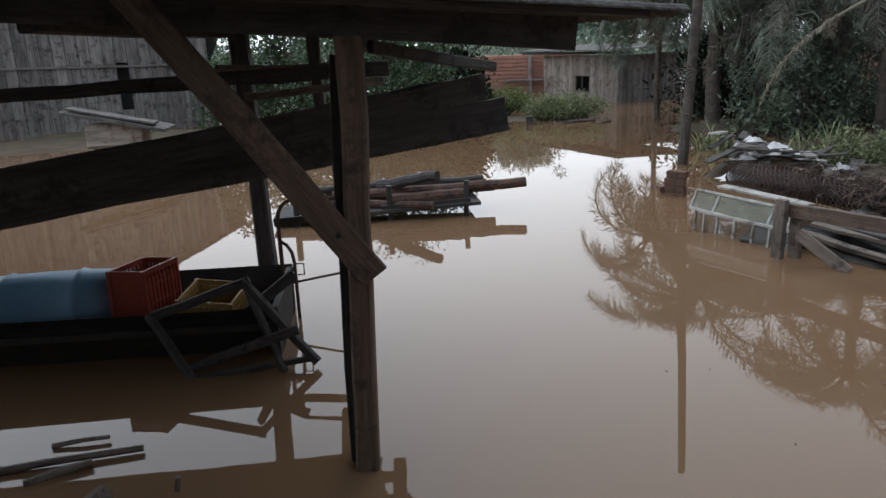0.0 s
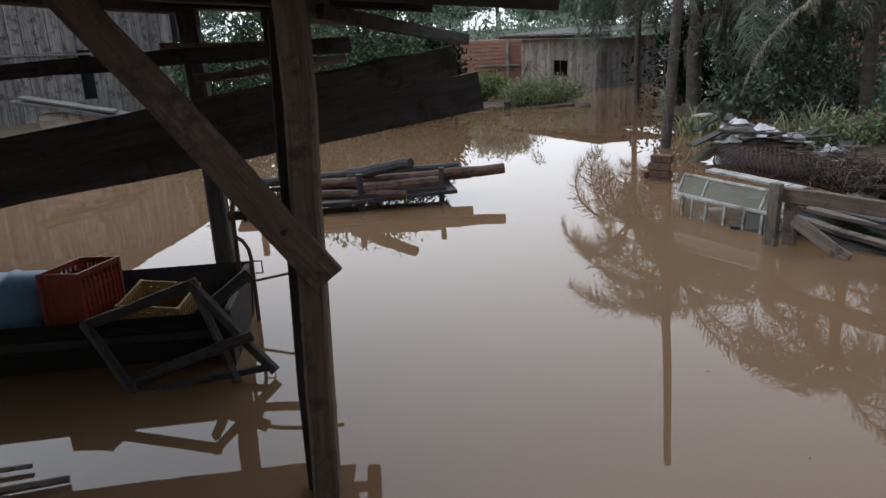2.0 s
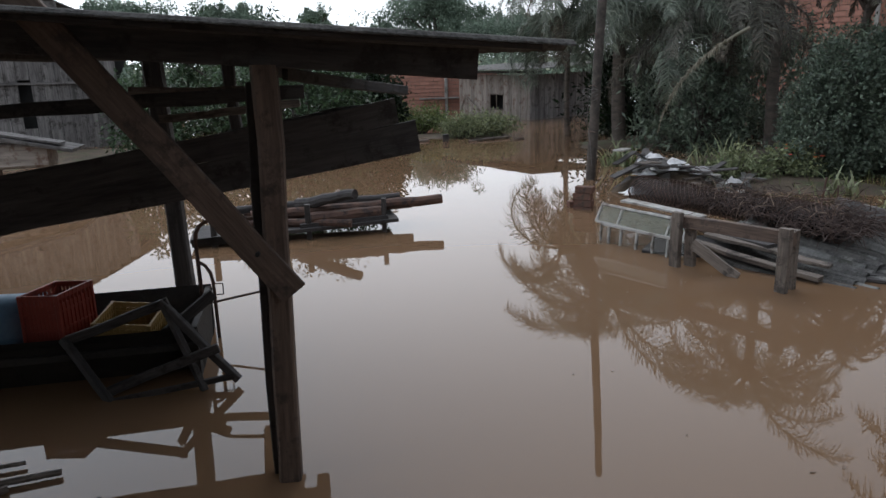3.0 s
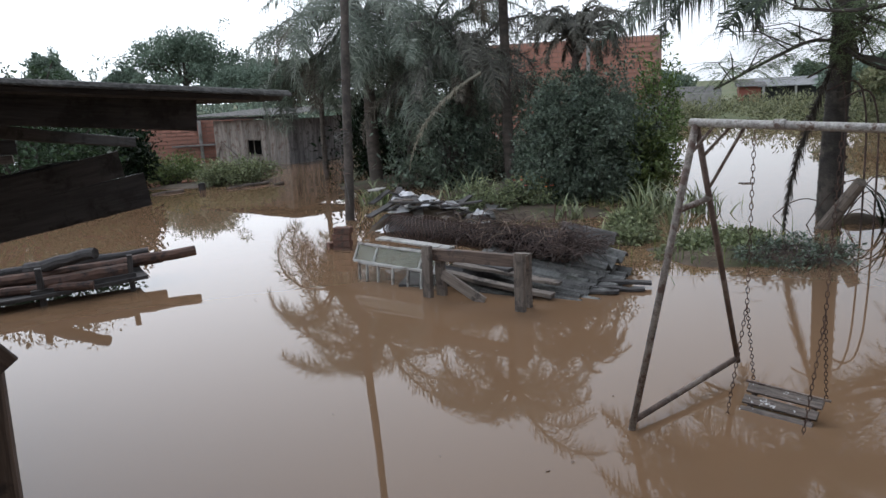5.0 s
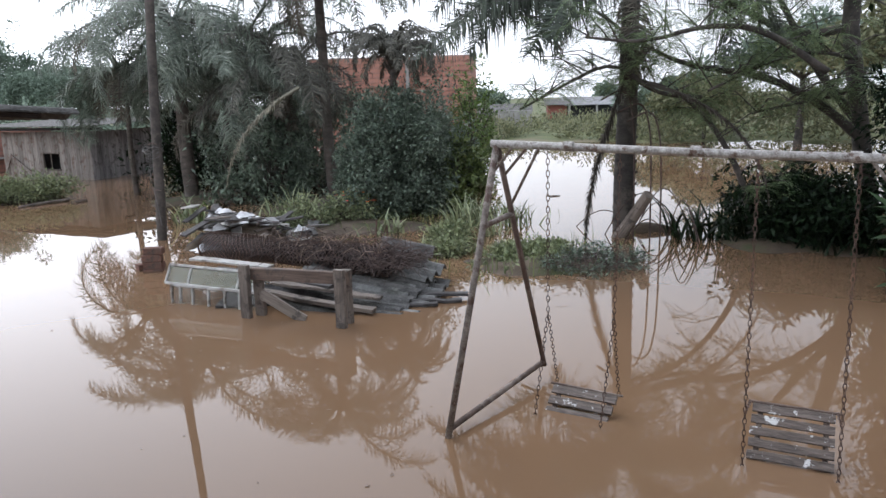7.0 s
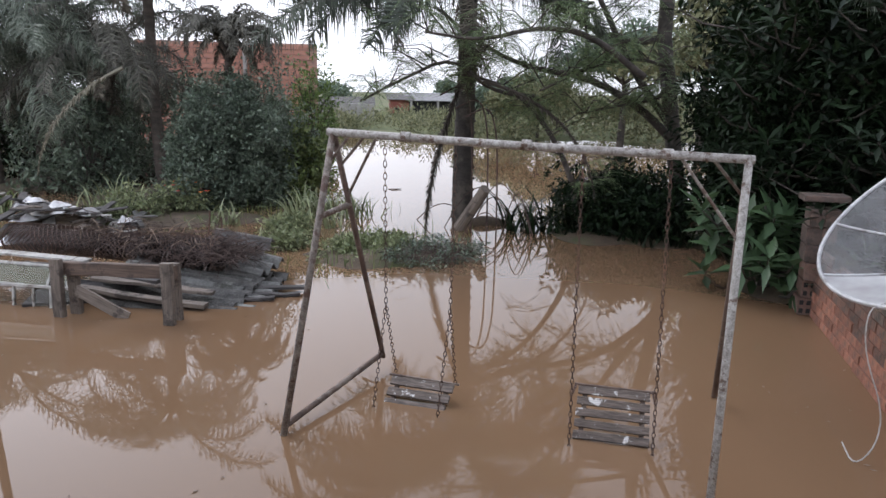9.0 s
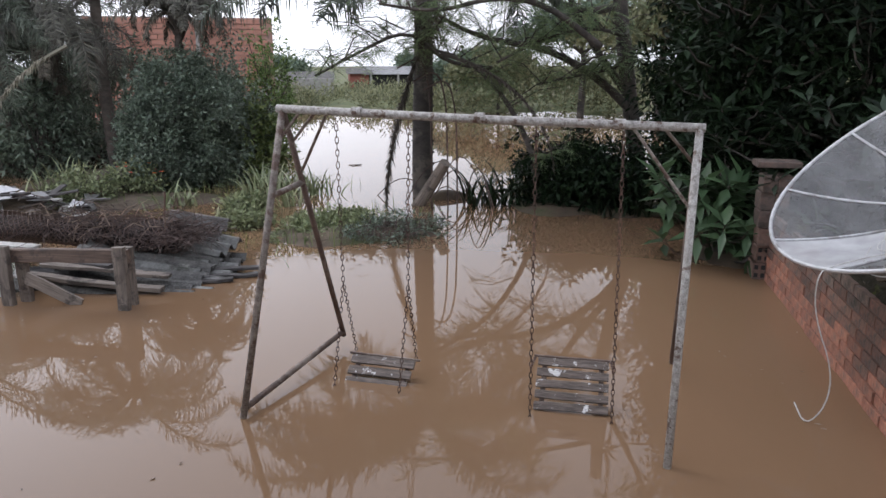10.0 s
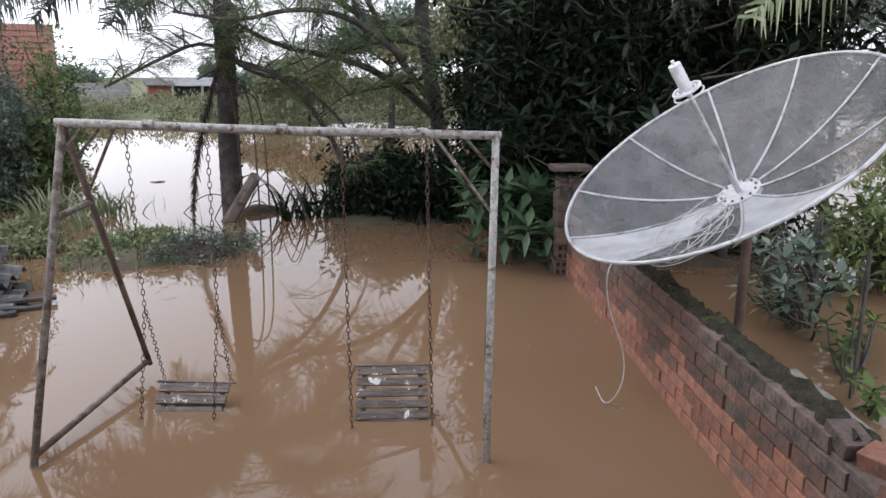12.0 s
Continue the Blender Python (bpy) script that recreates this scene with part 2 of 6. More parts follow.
FLOWER_RED = material("red_petals", (0.6, 0.05, 0.05), (0.75, 0.14, 0.1), 0.6, 10, bump=0)
FLOWER_ORANGE = material("orange_petals", (0.75, 0.14, 0.02), (0.85, 0.25, 0.05), 0.6, 10, bump=0)

# shade within the foliage is put into these two near-black leaf colours
LEAF_DARK = leaf_material("shade_darkened_leaves", (0.005, 0.01, 0.005), (0.014, 0.026, 0.011), 0.5, 0.5, 0.12, 0.13)
LEAF_LOQUAT_DARK = leaf_material("shade_darkened_loquat_leaves", (0.007, 0.013, 0.008), (0.022, 0.034, 0.02), 0.42, 0.5, 0.12, 0.22)
LEAF_LOQUAT = leaf_material("leathery_loquat_leaves", (0.024, 0.046, 0.021), (0.06, 0.1, 0.047), 0.42)
LEAF_BUSH = leaf_material("dark_green_bush_leaves", (0.034, 0.054, 0.038), (0.155, 0.195, 0.14), 0.34)
LEAF_MID = leaf_material("green_leaves", (0.045, 0.085, 0.02), (0.11, 0.16, 0.045), 0.5)
LEAF_LIGHT = leaf_material("fresh_yellow_green_leaves", (0.075, 0.115, 0.035), (0.15, 0.185, 0.065), 0.5)
# distance haze is mixed into this pale leaf colour
LEAF_FAR = leaf_material("haze_tinted_leaves", (0.1, 0.14, 0.105), (0.19, 0.245, 0.185), 0.7)
LEAF_SEDGE = leaf_material("pale_strap_leaves", (0.12, 0.16, 0.08), (0.3, 0.33, 0.19), 0.5)
PALM_LEAF = leaf_material("grey_green_palm_leaflets", (0.065, 0.084, 0.064), (0.2, 0.23, 0.178), 0.42, 0.55, 0.18)
PALM_BROWN = leaf_material("brownish_palm_leaflets", (0.04, 0.042, 0.034), (0.13, 0.125, 0.1), 0.6, 0.5, 0.1)
LEAF_REED = leaf_material("olive_bank_reeds", (0.1, 0.11, 0.055), (0.2, 0.205, 0.115), 0.7, 0.5)
# darker leaflet copy: the shade of fronds against bright sky is put into it
PALM_SHADE = leaf_material("backlit_shade_palm_leaflets", (0.02, 0.028, 0.018), (0.055, 0.07, 0.045), 0.45, 0.45, 0.1)
PALM_DEAD = leaf_material("dead_grey_brown_leaflets", (0.03, 0.026, 0.022), (0.12, 0.105, 0.088), 0.85)
PALM_PALE = leaf_material("bleached_palm_leaflets", (0.17, 0.16, 0.12), (0.32, 0.3, 0.23), 0.8)
LEAF_WEED = leaf_material("dull_weed_leaves", (0.09, 0.12, 0.055), (0.23, 0.255, 0.135), 0.55)
LEAF_ACACIA = leaf_material("feathery_grey_green_leaflets", (0.08, 0.125, 0.06), (0.19, 0.25, 0.12), 0.5, 0.4, 0.4)
PALM_DRY = leaf_material("dry_brown_palm_leaflets", (0.065, 0.057, 0.045), (0.155, 0.138, 0.108), 0.8)


def mesh_glass(name, colour, clear, rough=0.5):
    """Finely perforated sheet: part of the light passes between the wires."""
    m = bpy.data.materials.new(name)
    m.use_nodes = True
    n, l = m.node_tree.nodes, m.node_tree.links
    p = n["Principled BSDF"]
    p.inputs["Roughness"].default_value = rough
    co = n.new("ShaderNodeTexCoord")
    dirt = n.new("ShaderNodeTexNoise")
    dirt.inputs["Scale"].default_value, dirt.inputs["Detail"].default_value = 7, 8
    l.new(co.outputs["Object"], dirt.inputs["Vector"])
    mix = n.new("ShaderNodeMix")
    mix.data_type = "RGBA"
    mix.inputs[6].default_value = (*[k * 0.75 for k in colour], 1)
    mix.inputs[7].default_value = (*colour, 1)
    l.new(dirt.outputs[0], mix.inputs[0])
    l.new(mix.outputs[2], p.inputs["Base Color"])
    r = n.new("ShaderNodeMapRange")
    r.inputs[1].default_value, r.inputs[2].default_value = 0.3, 0.7
    r.inputs[3].default_value, r.inputs[4].default_value = clear + 0.12, clear - 0.12
    l.new(dirt.outputs[0], r.inputs[0])
    t = n.new("ShaderNodeBsdfTransparent")
    ms = n.new("ShaderNodeMixShader")
    l.new(r.outputs[0], ms.inputs[0])
    l.new(p.outputs[0], ms.inputs[1])
    l.new(t.outputs[0], ms.inputs[2])
    l.new(ms.outputs[0], n["Material Output"].inputs[0])
    return m


# lighter mesh colour that carries the grazing sky reflection of two petals
DISH_BRIGHT = mesh_glass("sky_glare_aluminium_mesh", (0.42, 0.42, 0.42), 0.16)
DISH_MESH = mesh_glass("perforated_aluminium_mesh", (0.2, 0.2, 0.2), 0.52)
CHAINLINK = mesh_glass("rusty_chain_link", (0.045, 0.029, 0.024), 0.3, 0.8)
GLASS = mesh_glass("dirty_window_glass", (0.2, 0.21, 0.15), 0.45, 0.08)
CLEAR_GLASS = mesh_glass("rain_washed_window_glass", (0.12, 0.12, 0.1), 0.8, 0.05)


# ---- building helpers ----
def bend(pts, n=2):
    """Rounds the corners of a line of points."""
    pts = [Vector(q) for q in pts]
    for _ in range(n):
        out = [pts[0]]
        for a, c in zip(pts, pts[1:]):
            out += [a.lerp(c, 0.25), a.lerp(c, 0.75)]
        pts = out + [pts[-1]]
    return pts


class Geo:
    """Collects vertices and faces of one mesh."""

    def __init__(self):
        self.v, self.f, self.g = [], [], []

    def add(self, verts, faces, grain=None):
        """grain: for each vertex its place along and across the piece, by which wood grain and flaking run."""
        k = len(self.v)
        self.v += [tuple(q) for q in verts]
        self.g += [tuple(q) for q in (grain or verts)]
        self.f += [tuple(i + k for i in q) for q in faces]
        return self

    def beam(self, p, q, w, h, up=(0, 0, 1), seg=3, wobble=0.0, edge=0.12):
        """Sawn timber from p to q: chamfered section w wide and h high, a little uneven along its length."""
        p, q = Vector(p), Vector(q)
        d = (q - p).normalized()
        u = Vector(up)
        s = d.cross(u)
        if s.length < 1e-4:
            s = d.cross(Vector((1, 0.3, 0)))
        s.normalize()
        u = s.cross(d).normalized()
        c = edge * min(w, h)
        sec = [(w / 2 - c, h / 2), (w / 2, h / 2 - c), (w / 2, -h / 2 + c), (w / 2 - c, -h / 2),
               (-w / 2 + c, -h / 2), (-w / 2, -h / 2 + c), (-w / 2, h / 2 - c), (-w / 2 + c, h / 2)]
        vs, fs, gr = [], [], []
        off, ln = random.uniform(0, 50), (q - p).length
        for i in range(seg + 1):
            o = p.lerp(q, i / seg) + (s * random.uniform(-1, 1) + u * random.uniform(-1, 1)) * wobble
            k = 1 + random.uniform(-1, 1) * min(0.06, wobble * 8)
            vs += [o + s * a * k + u * b * k for a, b in sec]
            gr += [(ln * i / seg + off, a + off, b + off * 0.7) for a, b in sec]
        for i in range(seg):
            for j in range(8):
                a, b = i * 8 + j, i * 8 + (j + 1) % 8
                fs.append((a, b, b + 8, a + 8))
        fs += [tuple(range(7, -1, -1)), tuple(range(seg * 8, seg * 8 + 8))]
        return self.add(vs, fs, gr)

    def tube(self, pts, r, n=8, cap=True):
        """Round bar or limb along pts; r: one radius, or the first and last."""
        pts = [Vector(q) for q in pts]
        m = len(pts)
        rr = [r] * m if not isinstance(r, (tuple, list)) else [r[0] + (r[-1] - r[0]) * i / (m - 1) for i in range(m)]
        vs, fs = [], []
        d = (pts[1] - pts[0]).normalized()
        s = d.cross(Vector((0.13, 0.31, 0.94)))
        if s.length < 0.05:
            s = d.cross(Vector((1, 0, 0)))
        s.normalize()
        for i, q in enumerate(pts):
            d = (pts[min(i + 1, m - 1)] - pts[max(i - 1, 0)]).normalized()
            s = (s - d * s.dot(d)).normalized()
            u = d.cross(s)
            vs += [q + (s * math.cos(6.28319 * j / n) + u * math.sin(6.28319 * j / n)) * rr[i] for j in range(n)]
        for i in range(m - 1):
            for j in range(n):
                a, b = i * n + j, i * n + (j + 1) % n
                fs.append((a, b, b + n, a + n))
        if cap:
            fs += [tuple(range(n - 1, -1, -1)), tuple(range((m - 1) * n, m * n))]
        gr, run, off = [], 0.0, random.uniform(0, 50)
        for i in range(m):
            run += (pts[i] - pts[max(i - 1, 0)]).length
            gr += [(run + off, rr[i] * math.cos(6.28319 * j / n) + off, rr[i] * math.sin(6.28319 * j / n) + off * 0.7) for j in range(n)]
        return self.add(vs, fs, gr)

    def grid(self, fn, nu, nv, loop=False):
        """Surface fn(u, v) over the unit square."""
        vs = [fn(i / nu, j / nv) for i in range(nu + 1) for j in range(nv + 1)]
        w = nv + 1
        fs = [(i * w + j, (i + 1) * w + j, (i + 1) * w + j + 1, i * w + j + 1) for i in range(nu) for j in range(nv)]
        return self.add(vs, fs)

    def mesh(self, name, mat, smooth=False):
        me = bpy.data.meshes.new(name)
        me.from_pydata(self.v, [], self.f)
        me.materials.append(mat)
        if len(self.g) == len(self.v):
            me.attributes.new("grain", "FLOAT_VECTOR", "POINT").data.foreach_set("vector", np.array(self.g, np.float32).ravel())
        if smooth:
            me.polygons.foreach_set("use_smooth", [True] * len(me.polygons))
        me.update()
        return me


def thing(name, at, label, category, group="", kind=""):
    """A top-level thing: an Empty at its base that carries parts built in world space."""
    ob = new(name)
    ob.location = at
    ob.empty_display_size = 0.1
    return tagged(ob, label, category, group, kind)


def under(ob, parent):
    ob.parent = parent
    if parent.type == "EMPTY":
        ob.matrix_parent_inverse = Matrix.Translation(-Vector(parent.location))
    return ob


def part(name, geo, mat, parent, label="", smooth=False):
    me = geo if isinstance(geo, bpy.types.Mesh) else geo.mesh(name, mat, smooth)
    ob = under(new(name, me), parent)
    return tagged(ob, label)


def solo(name, geo, mat, label="", category="", group="", kind="", smooth=False):
    return tagged(new(name, geo.mesh(name, mat, smooth)), label, category, group, kind)


def leaves_mesh(name, mat, P, D, N, L, W, fold=0.25):
    """Many leaves in one mesh: base points P, directions D, face normals N, lengths L and widths W."""
    P, D, N = np.asarray(P, float), np.asarray(D, float), np.asarray(N, float)
    n = len(P)
    D = D / np.linalg.norm(D, axis=1)[:, None]
    S = np.cross(D, N)
    S /= np.maximum(np.linalg.norm(S, axis=1), 1e-6)[:, None]
    N = np.cross(S, D)
    L, W = np.broadcast_to(L, n)[:, None], np.broadcast_to(W, n)[:, None]
    V = np.empty((n, 5, 3))
    V[:, 0] = P
    V[:, 1] = P + D * L * 0.45 + S * W / 2
    V[:, 2] = P + D * L - N * L * 0.18
    V[:, 3] = P + D * L * 0.45 - S * W / 2
    V[:, 4] = P + D * L * 0.5 - N * W * fold
    base = (np.arange(n) * 5)[:, None]
    F = np.stack([base + np.array(q) for q in ((0, 1, 4), (1, 2, 4), (2, 3, 4), (3, 0, 4))], 1).reshape(-1, 3)
    me = bpy.data.meshes.new(name)
    me.vertices.add(n * 5)
    me.vertices.foreach_set("co", V.ravel())
    me.loops.add(len(F) * 3)
    me.loops.foreach_set("vertex_index", F.ravel().astype(np.int32))
    me.polygons.add(len(F))
    me.polygons.foreach_set("loop_start", (np.arange(len(F)) * 3).astype(np.int32))
    me.materials.append(mat)
    me.update(calc_edges=True)
    return me


def rand_dirs(rng, n):
    d = rng.normal(size=(n, 3))
    return d / np.linalg.norm(d, axis=1)[:, None]


def clump_leaves(rng, centres, radius, per, L, W, up=0.3):
    """Leaves scattered in round clumps at the centres, pointing outwards."""
    c = np.repeat(np.asarray(centres, float), per, axis=0)
    d = rand_dirs(rng, len(c))
    r = np.broadcast_to(np.repeat(np.broadcast_to(radius, len(centres)), per), len(c))
    P = c + d * (r * rng.uniform(0.35, 1.0, len(c)))[:, None]
    D = d + rng.normal(size=d.shape) * 0.6 + np.array([0, 0, up - 0.25])
    N = d * 0.6 + np.array([0, 0, 0.7]) + rng.normal(size=d.shape) * 0.5
    return P, D, N, L * rng.uniform(0.6, 1.3, len(c)), W * rng.uniform(0.6, 1.3, len(c))


def shrub(name, at, size, clumps, per, leaf, mat, label, category="bush", group="", seed=1, stem=0.02, up=0.3, low=-0.3, clump=0.16):
    """Leafy shrub: bent stems from the base to leaf clumps that fill an uneven dome of the given radii."""
    rng = np.random.default_rng(seed)
    t = thing(name, at, label, category, group)
    d = rand_dirs(rng, clumps)
    d[:, 2] = np.maximum(d[:, 2], low)
    lump = 1 + 0.22 * np.sin(d[:, 0] * 5 + seed) * np.cos(d[:, 1] * 4 + seed * 2) + 0.15 * rng.normal(size=clumps)
    rad = rng.uniform(0.45, 1.0, clumps) ** 0.5 * lump
    c = np.array(at) + np.array([0, 0, size[2] * 0.45]) + d * rad[:, None] * np.array([size[0], size[1], size[2] * 0.6])
    c[:, 2] = np.maximum(c[:, 2], at[2] + 0.03)
    g = Geo()
    for q in c[:: max(1, clumps // 26)]:
        b = Vector(at) + Vector((rng.uniform(-0.2, 0.2) * size[0], rng.uniform(-0.2, 0.2) * size[1], -0.05))
        mid = b.lerp(Vector(q), 0.5) + Vector((0, 0, size[2] * 0.12))
        g.tube([b, mid, Vector(q)], (stem, stem * 0.3), 5, False)
    part("woody_growth", g, BARK, t)
    part("foliage", leaves_mesh("foliage", mat, *clump_leaves(rng, c, clump * rng.uniform(0.6, 1.4, clumps), per, *leaf, up=up)), mat, t)
    return t


def frond_geo(rng, start, az, lift, length, droop, pairs=44, leaflet=0.42, hang=0.6, width=0.0085, plume=False):
    """One feather palm leaf: arched midrib with two rows of drooping leaflets. Gives midrib and leaflet meshes' data."""
    pts, p, e = [], Vector(start), lift
    n = 16
    h = Vector((math.cos(az), math.sin(az), 0))
    for i in range(n + 1):
        pts.append(p.copy())
        e = lift - droop * (i / n) ** 1.35
        p = p + (h * math.cos(e) + Vector((0, 0, math.sin(e)))) * (length / n)
    rib = Geo().tube(pts, (0.028, 0.005), 5, False)
    lf = Geo()
    side = Vector((-h.y, h.x, 0))
    for k in range(pairs):
        s = 0.12 + 0.88 * (k + rng.uniform(0, 0.6)) / pairs
        i = min(int(s * n), n - 1)
        o = pts[i].lerp(pts[i + 1], s * n - i)
        fwd = (pts[i + 1] - pts[i]).normalized()
        for sg in (-1, 1):
            ll = leaflet * (0.35 + 0.9 * math.sin(math.pi * min(1, s * 0.88 + 0.1))) * rng.uniform(0.55, 1.2)
            around = rng.uniform(-1.57, 1.57) if plume else rng.uniform(-0.5, 0.5)
            sd = side * math.cos(around) + fwd.cross(side) * math.sin(around)
            a = sd * sg * rng.uniform(0.55, 1) + fwd * rng.uniform(0.35, 0.8) + Vector((0, 0, rng.uniform(-0.35, 0.45)))
            a.normalize()
            b = (a * 0.9 + Vector((0, 0, -hang * rng.uniform(0.8, 2.4)))).normalized()
            w = (fwd - a * fwd.dot(a)).normalized() * width
            m1 = o + a * ll * 0.45
            m2 = m1 + b * ll * 0.55
            lf.add([o - w, o + w, m1 + w, m1 - w, m2], [(0, 1, 2, 3), (3, 2, 4)])
    return rib, lf


def palm(name, at, height, trunk_r, fronds, label, seed=1, length=2.4, lean=(0, 0), dead=0, droop=(1.5, 2.6), lift=(0.2, 1.3), leaflet=0.42, green=PALM_LEAF, pairs=105, bark=PALM_BARK, hang=0.75):
    rng = np.random.default_rng(seed)
    t = thing(name, at, label, "palm tree", "palms in the yard")
    base = Vector(at)
    top = base + Vector((lean[0], lean[1], height))
    pts = [base.lerp(top, i / 12) + Vector((math.sin(i * 0.7 + seed), math.cos(i * 0.5 + seed), 0)) * 0.015 for i in range(13)]
    pts[0].z -= 0.3
    g = Geo().tube(pts, (trunk_r, trunk_r * 0.72), 12, False)
    for i in range(1, 22):
        o = base.lerp(top, i / 22)
        rr = trunk_r * (1.04 - 0.28 * i / 22)
        g.tube([o + Vector((0, 0, -0.012)), o + Vector((0, 0, 0.012))], rr + 0.008, 12, False)
    for i in range(12):
        a = i * 2.4
        o = top - Vector((0, 0, 0.35 - 0.025 * i))
        g.tube([o, o + Vector((math.cos(a) * 0.16, math.sin(a) * 0.16, 0.22))], (0.05, 0.02), 5)
    part("trunk", g, bark, t, smooth=True)
    for i in range(fronds + dead):
        dry = i >= fronds
        az = i * 2.39996 + rng.uniform(-0.3, 0.3)
        lf = rng.uniform(*lift) if not dry else rng.uniform(-0.5, 0.2)
        dr = rng.uniform(*droop) if not dry else rng.uniform(1.3, 1.9)
        rib, leaf = frond_geo(rng, top + Vector((math.cos(az), math.sin(az), 0)) * 0.08, az, lf, length * rng.uniform(0.8, 1.15) * (0.8 if dry else 1), dr, pairs=pairs,
                              leaflet=leaflet * (0.7 if dry else 1), hang=hang if not dry else 1.6, width=0.0062)
        dead_mat = PALM_DEAD if fronds == 0 else PALM_DRY
        fr = part("frond", leaf, dead_mat if dry else green, t, "withered brown frond" if dry else "")
        part("midrib", rib, dead_mat if dry else green, fr)
    return t


def strap_clump(name, at, n, length, width, mat, label, category="grass clump", group="", seed=1, spread=0.15, stiff=0.9):
    """Tuft of arching strap leaves."""
    rng = np.random.default_rng(seed)
    g = Geo()
    for i in range(n):
        az = rng.uniform(0, 6.283)
        b = Vector(at) + Vector((rng.normal() * spread, rng.normal() * spread, -0.03))
        L = length * rng.uniform(0.5, 1.15)
        e, p = rng.uniform(0.9, 1.5), b
        h = Vector((math.cos(az), math.sin(az), 0))
        s = Vector((-h.y, h.x, 0)) * width * rng.uniform(0.6, 1.2) / 2
        vs = []
        for k in range(6):
            w = s * (1 - (k / 5) ** 2 * 0.95)
            vs += [p - w, p + w]
            ee = e - (2.2 - stiff) * (k / 5) ** 1.2 * rng.uniform(0.8, 1.2)
            p = p + (h * math.cos(ee) + Vector((0, 0, math.sin(ee)))) * L / 5
        g.add(vs, [(2 * k, 2 * k + 1, 2 * k + 3, 2 * k + 2) for k in range(5)])
    t = thing(name, at, label, category, group)
    part("foliage", g, mat, t)
    return t


def mound(name, at, rx, ry, h, mat, label="", turn=0.0, kind="structure", seed=0):
    """Low uneven hump of earth whose rim dips under the water."""
    g = Geo()

    def fn(u, v):
        a, r = u * 6.28319, v
        k = 1 + 0.18 * math.sin(3 * a + seed) + 0.1 * math.sin(7 * a + seed * 2)
        x, y = math.cos(a) * r * rx * k, math.sin(a) * r * ry * k
        c, s = math.cos(turn), math.sin(turn)
        z = h * (1 - r ** 2.2) - 0.12 * r ** 3 + 0.02 * noise.noise(Vector((x * 3, y * 3, seed)))
        return (at[0] + x * c - y * s, at[1] + x * s + y * c, z)

    g.grid(fn, 36, 10)
    return solo(name, g, mat, label, "", "", kind, True)

# ---- water, banks and distance ----
solo("water", Geo().grid(lambda u, v: ((u - 0.5) * 900 + 10, (v - 0.5) * 900 + 100, 0.0), 4, 4), WATER, "still brown flood water covering the whole yard", "water", kind="structure")


def bank(u, v):
    a = radians(118 - 150 * u)
    r0 = 27 + 4.5 * math.sin(u * 9) + 2.0 * math.sin(u * 23 + 1) + (9 * max(0, 1 - abs(u - 0.43) / 0.12) if u < 0.55 else 0)
    r = r0 + v ** 2 * 420
    z = -0.25 + 0.4 * min(1, v * 9) + 1.2 * v * v + 0.15 * noise.noise(Vector((u * 60, v * 40, 0)))
    return (math.cos(a) * r, math.sin(a) * r, z)


solo("ground_bank", Geo().grid(bank, 120, 24), GRASSY, "green grassy bank beyond the flood water", "bank", kind="structure", smooth=True)
mound("ground_islet", (5.45, 5.1, 0), 1.15, 0.5, 0.09, SOIL, "low muddy hump rising from the water", radians(-47), seed=1)
mound("ground_strip", (5.3, 8.6, 0), 1.35, 0.95, 0.07, SOIL, "muddy ground at the foot of the shrubs", radians(-40), seed=2)
mound("ground_shrubbery", (6.7, 10.7, 0), 2.0, 2.3, 0.1, SOIL, "soil under the large shrubs", radians(-50), seed=3)
mound("ground_palms", (5.2, 13.6, 0), 1.8, 1.6, 0.06, SOIL, "soil under the palms", seed=4)
mound("ground_hut", (1.9, 16.4, 0), 1.7, 1.0, 0.06, SOIL, "overgrown ground before the hut", seed=5)
mound("ground_hedge", (8.6, 3.9, 0), 1.3, 1.5, 0.08, SOIL, "soil under the dark hedge", seed=6)
mound("ground_garden", (7.6, 1.2, 0), 1.5, 1.6, 0.05, SOIL, "soil under the loquat tree", seed=7)
mound("ground_house", (-7.2, 15.2, 0), 3.4, 2.6, 0.1, SOIL, "ground before the grey house", seed=8)

# ---- unseen wall and ceiling added behind the viewpoint to block sky light ----
solo("wall_house", Geo().beam((-12, -1.15, 2.2), (1.5, -1.0, 2.2), 0.2, 4.8, (0, 0, 1), 8, 0.004), GREY_BOARD, "plain unseen wall added behind the viewpoint to block sky light", "wall", kind="structure")
solo("ceiling_unseen_blocker", Geo().beam((-12, 0.5, 2.75), (0.6, 0.5, 2.7), 3.2, 0.06, (0, 0, 1), 8, 0.004), DARK_WOOD, "dark unseen ceiling added over the viewpoint to shade shed and near water", "ceiling", kind="structure")

# ---- lean-to shed over the water ----
shed = thing("lean_to_shed", (-0.36, 2.85, 0), "open lean-to shed of dark weathered timber standing in flood water", "shed")
part("post", Geo().beam((-0.362, 2.85, -0.4), (-0.315, 2.87, 1.66), 0.088, 0.09, (0, 1, 0), 7, 0.006), BROWN_WOOD, shed, "thick brown squared corner post")
part("post", Geo().beam((-0.42, 2.9, -0.4), (-0.385, 2.93, 1.6), 0.035, 0.05, (0, 1, 0), 5, 0.006), DARK_WOOD, shed)
part("post", Geo().beam((-1.36, 5.35, -0.4), (-1.40, 5.35, 1.78), 0.12, 0.12, (0, 1, 0), 5, 0.008), DARK_WOOD, shed)
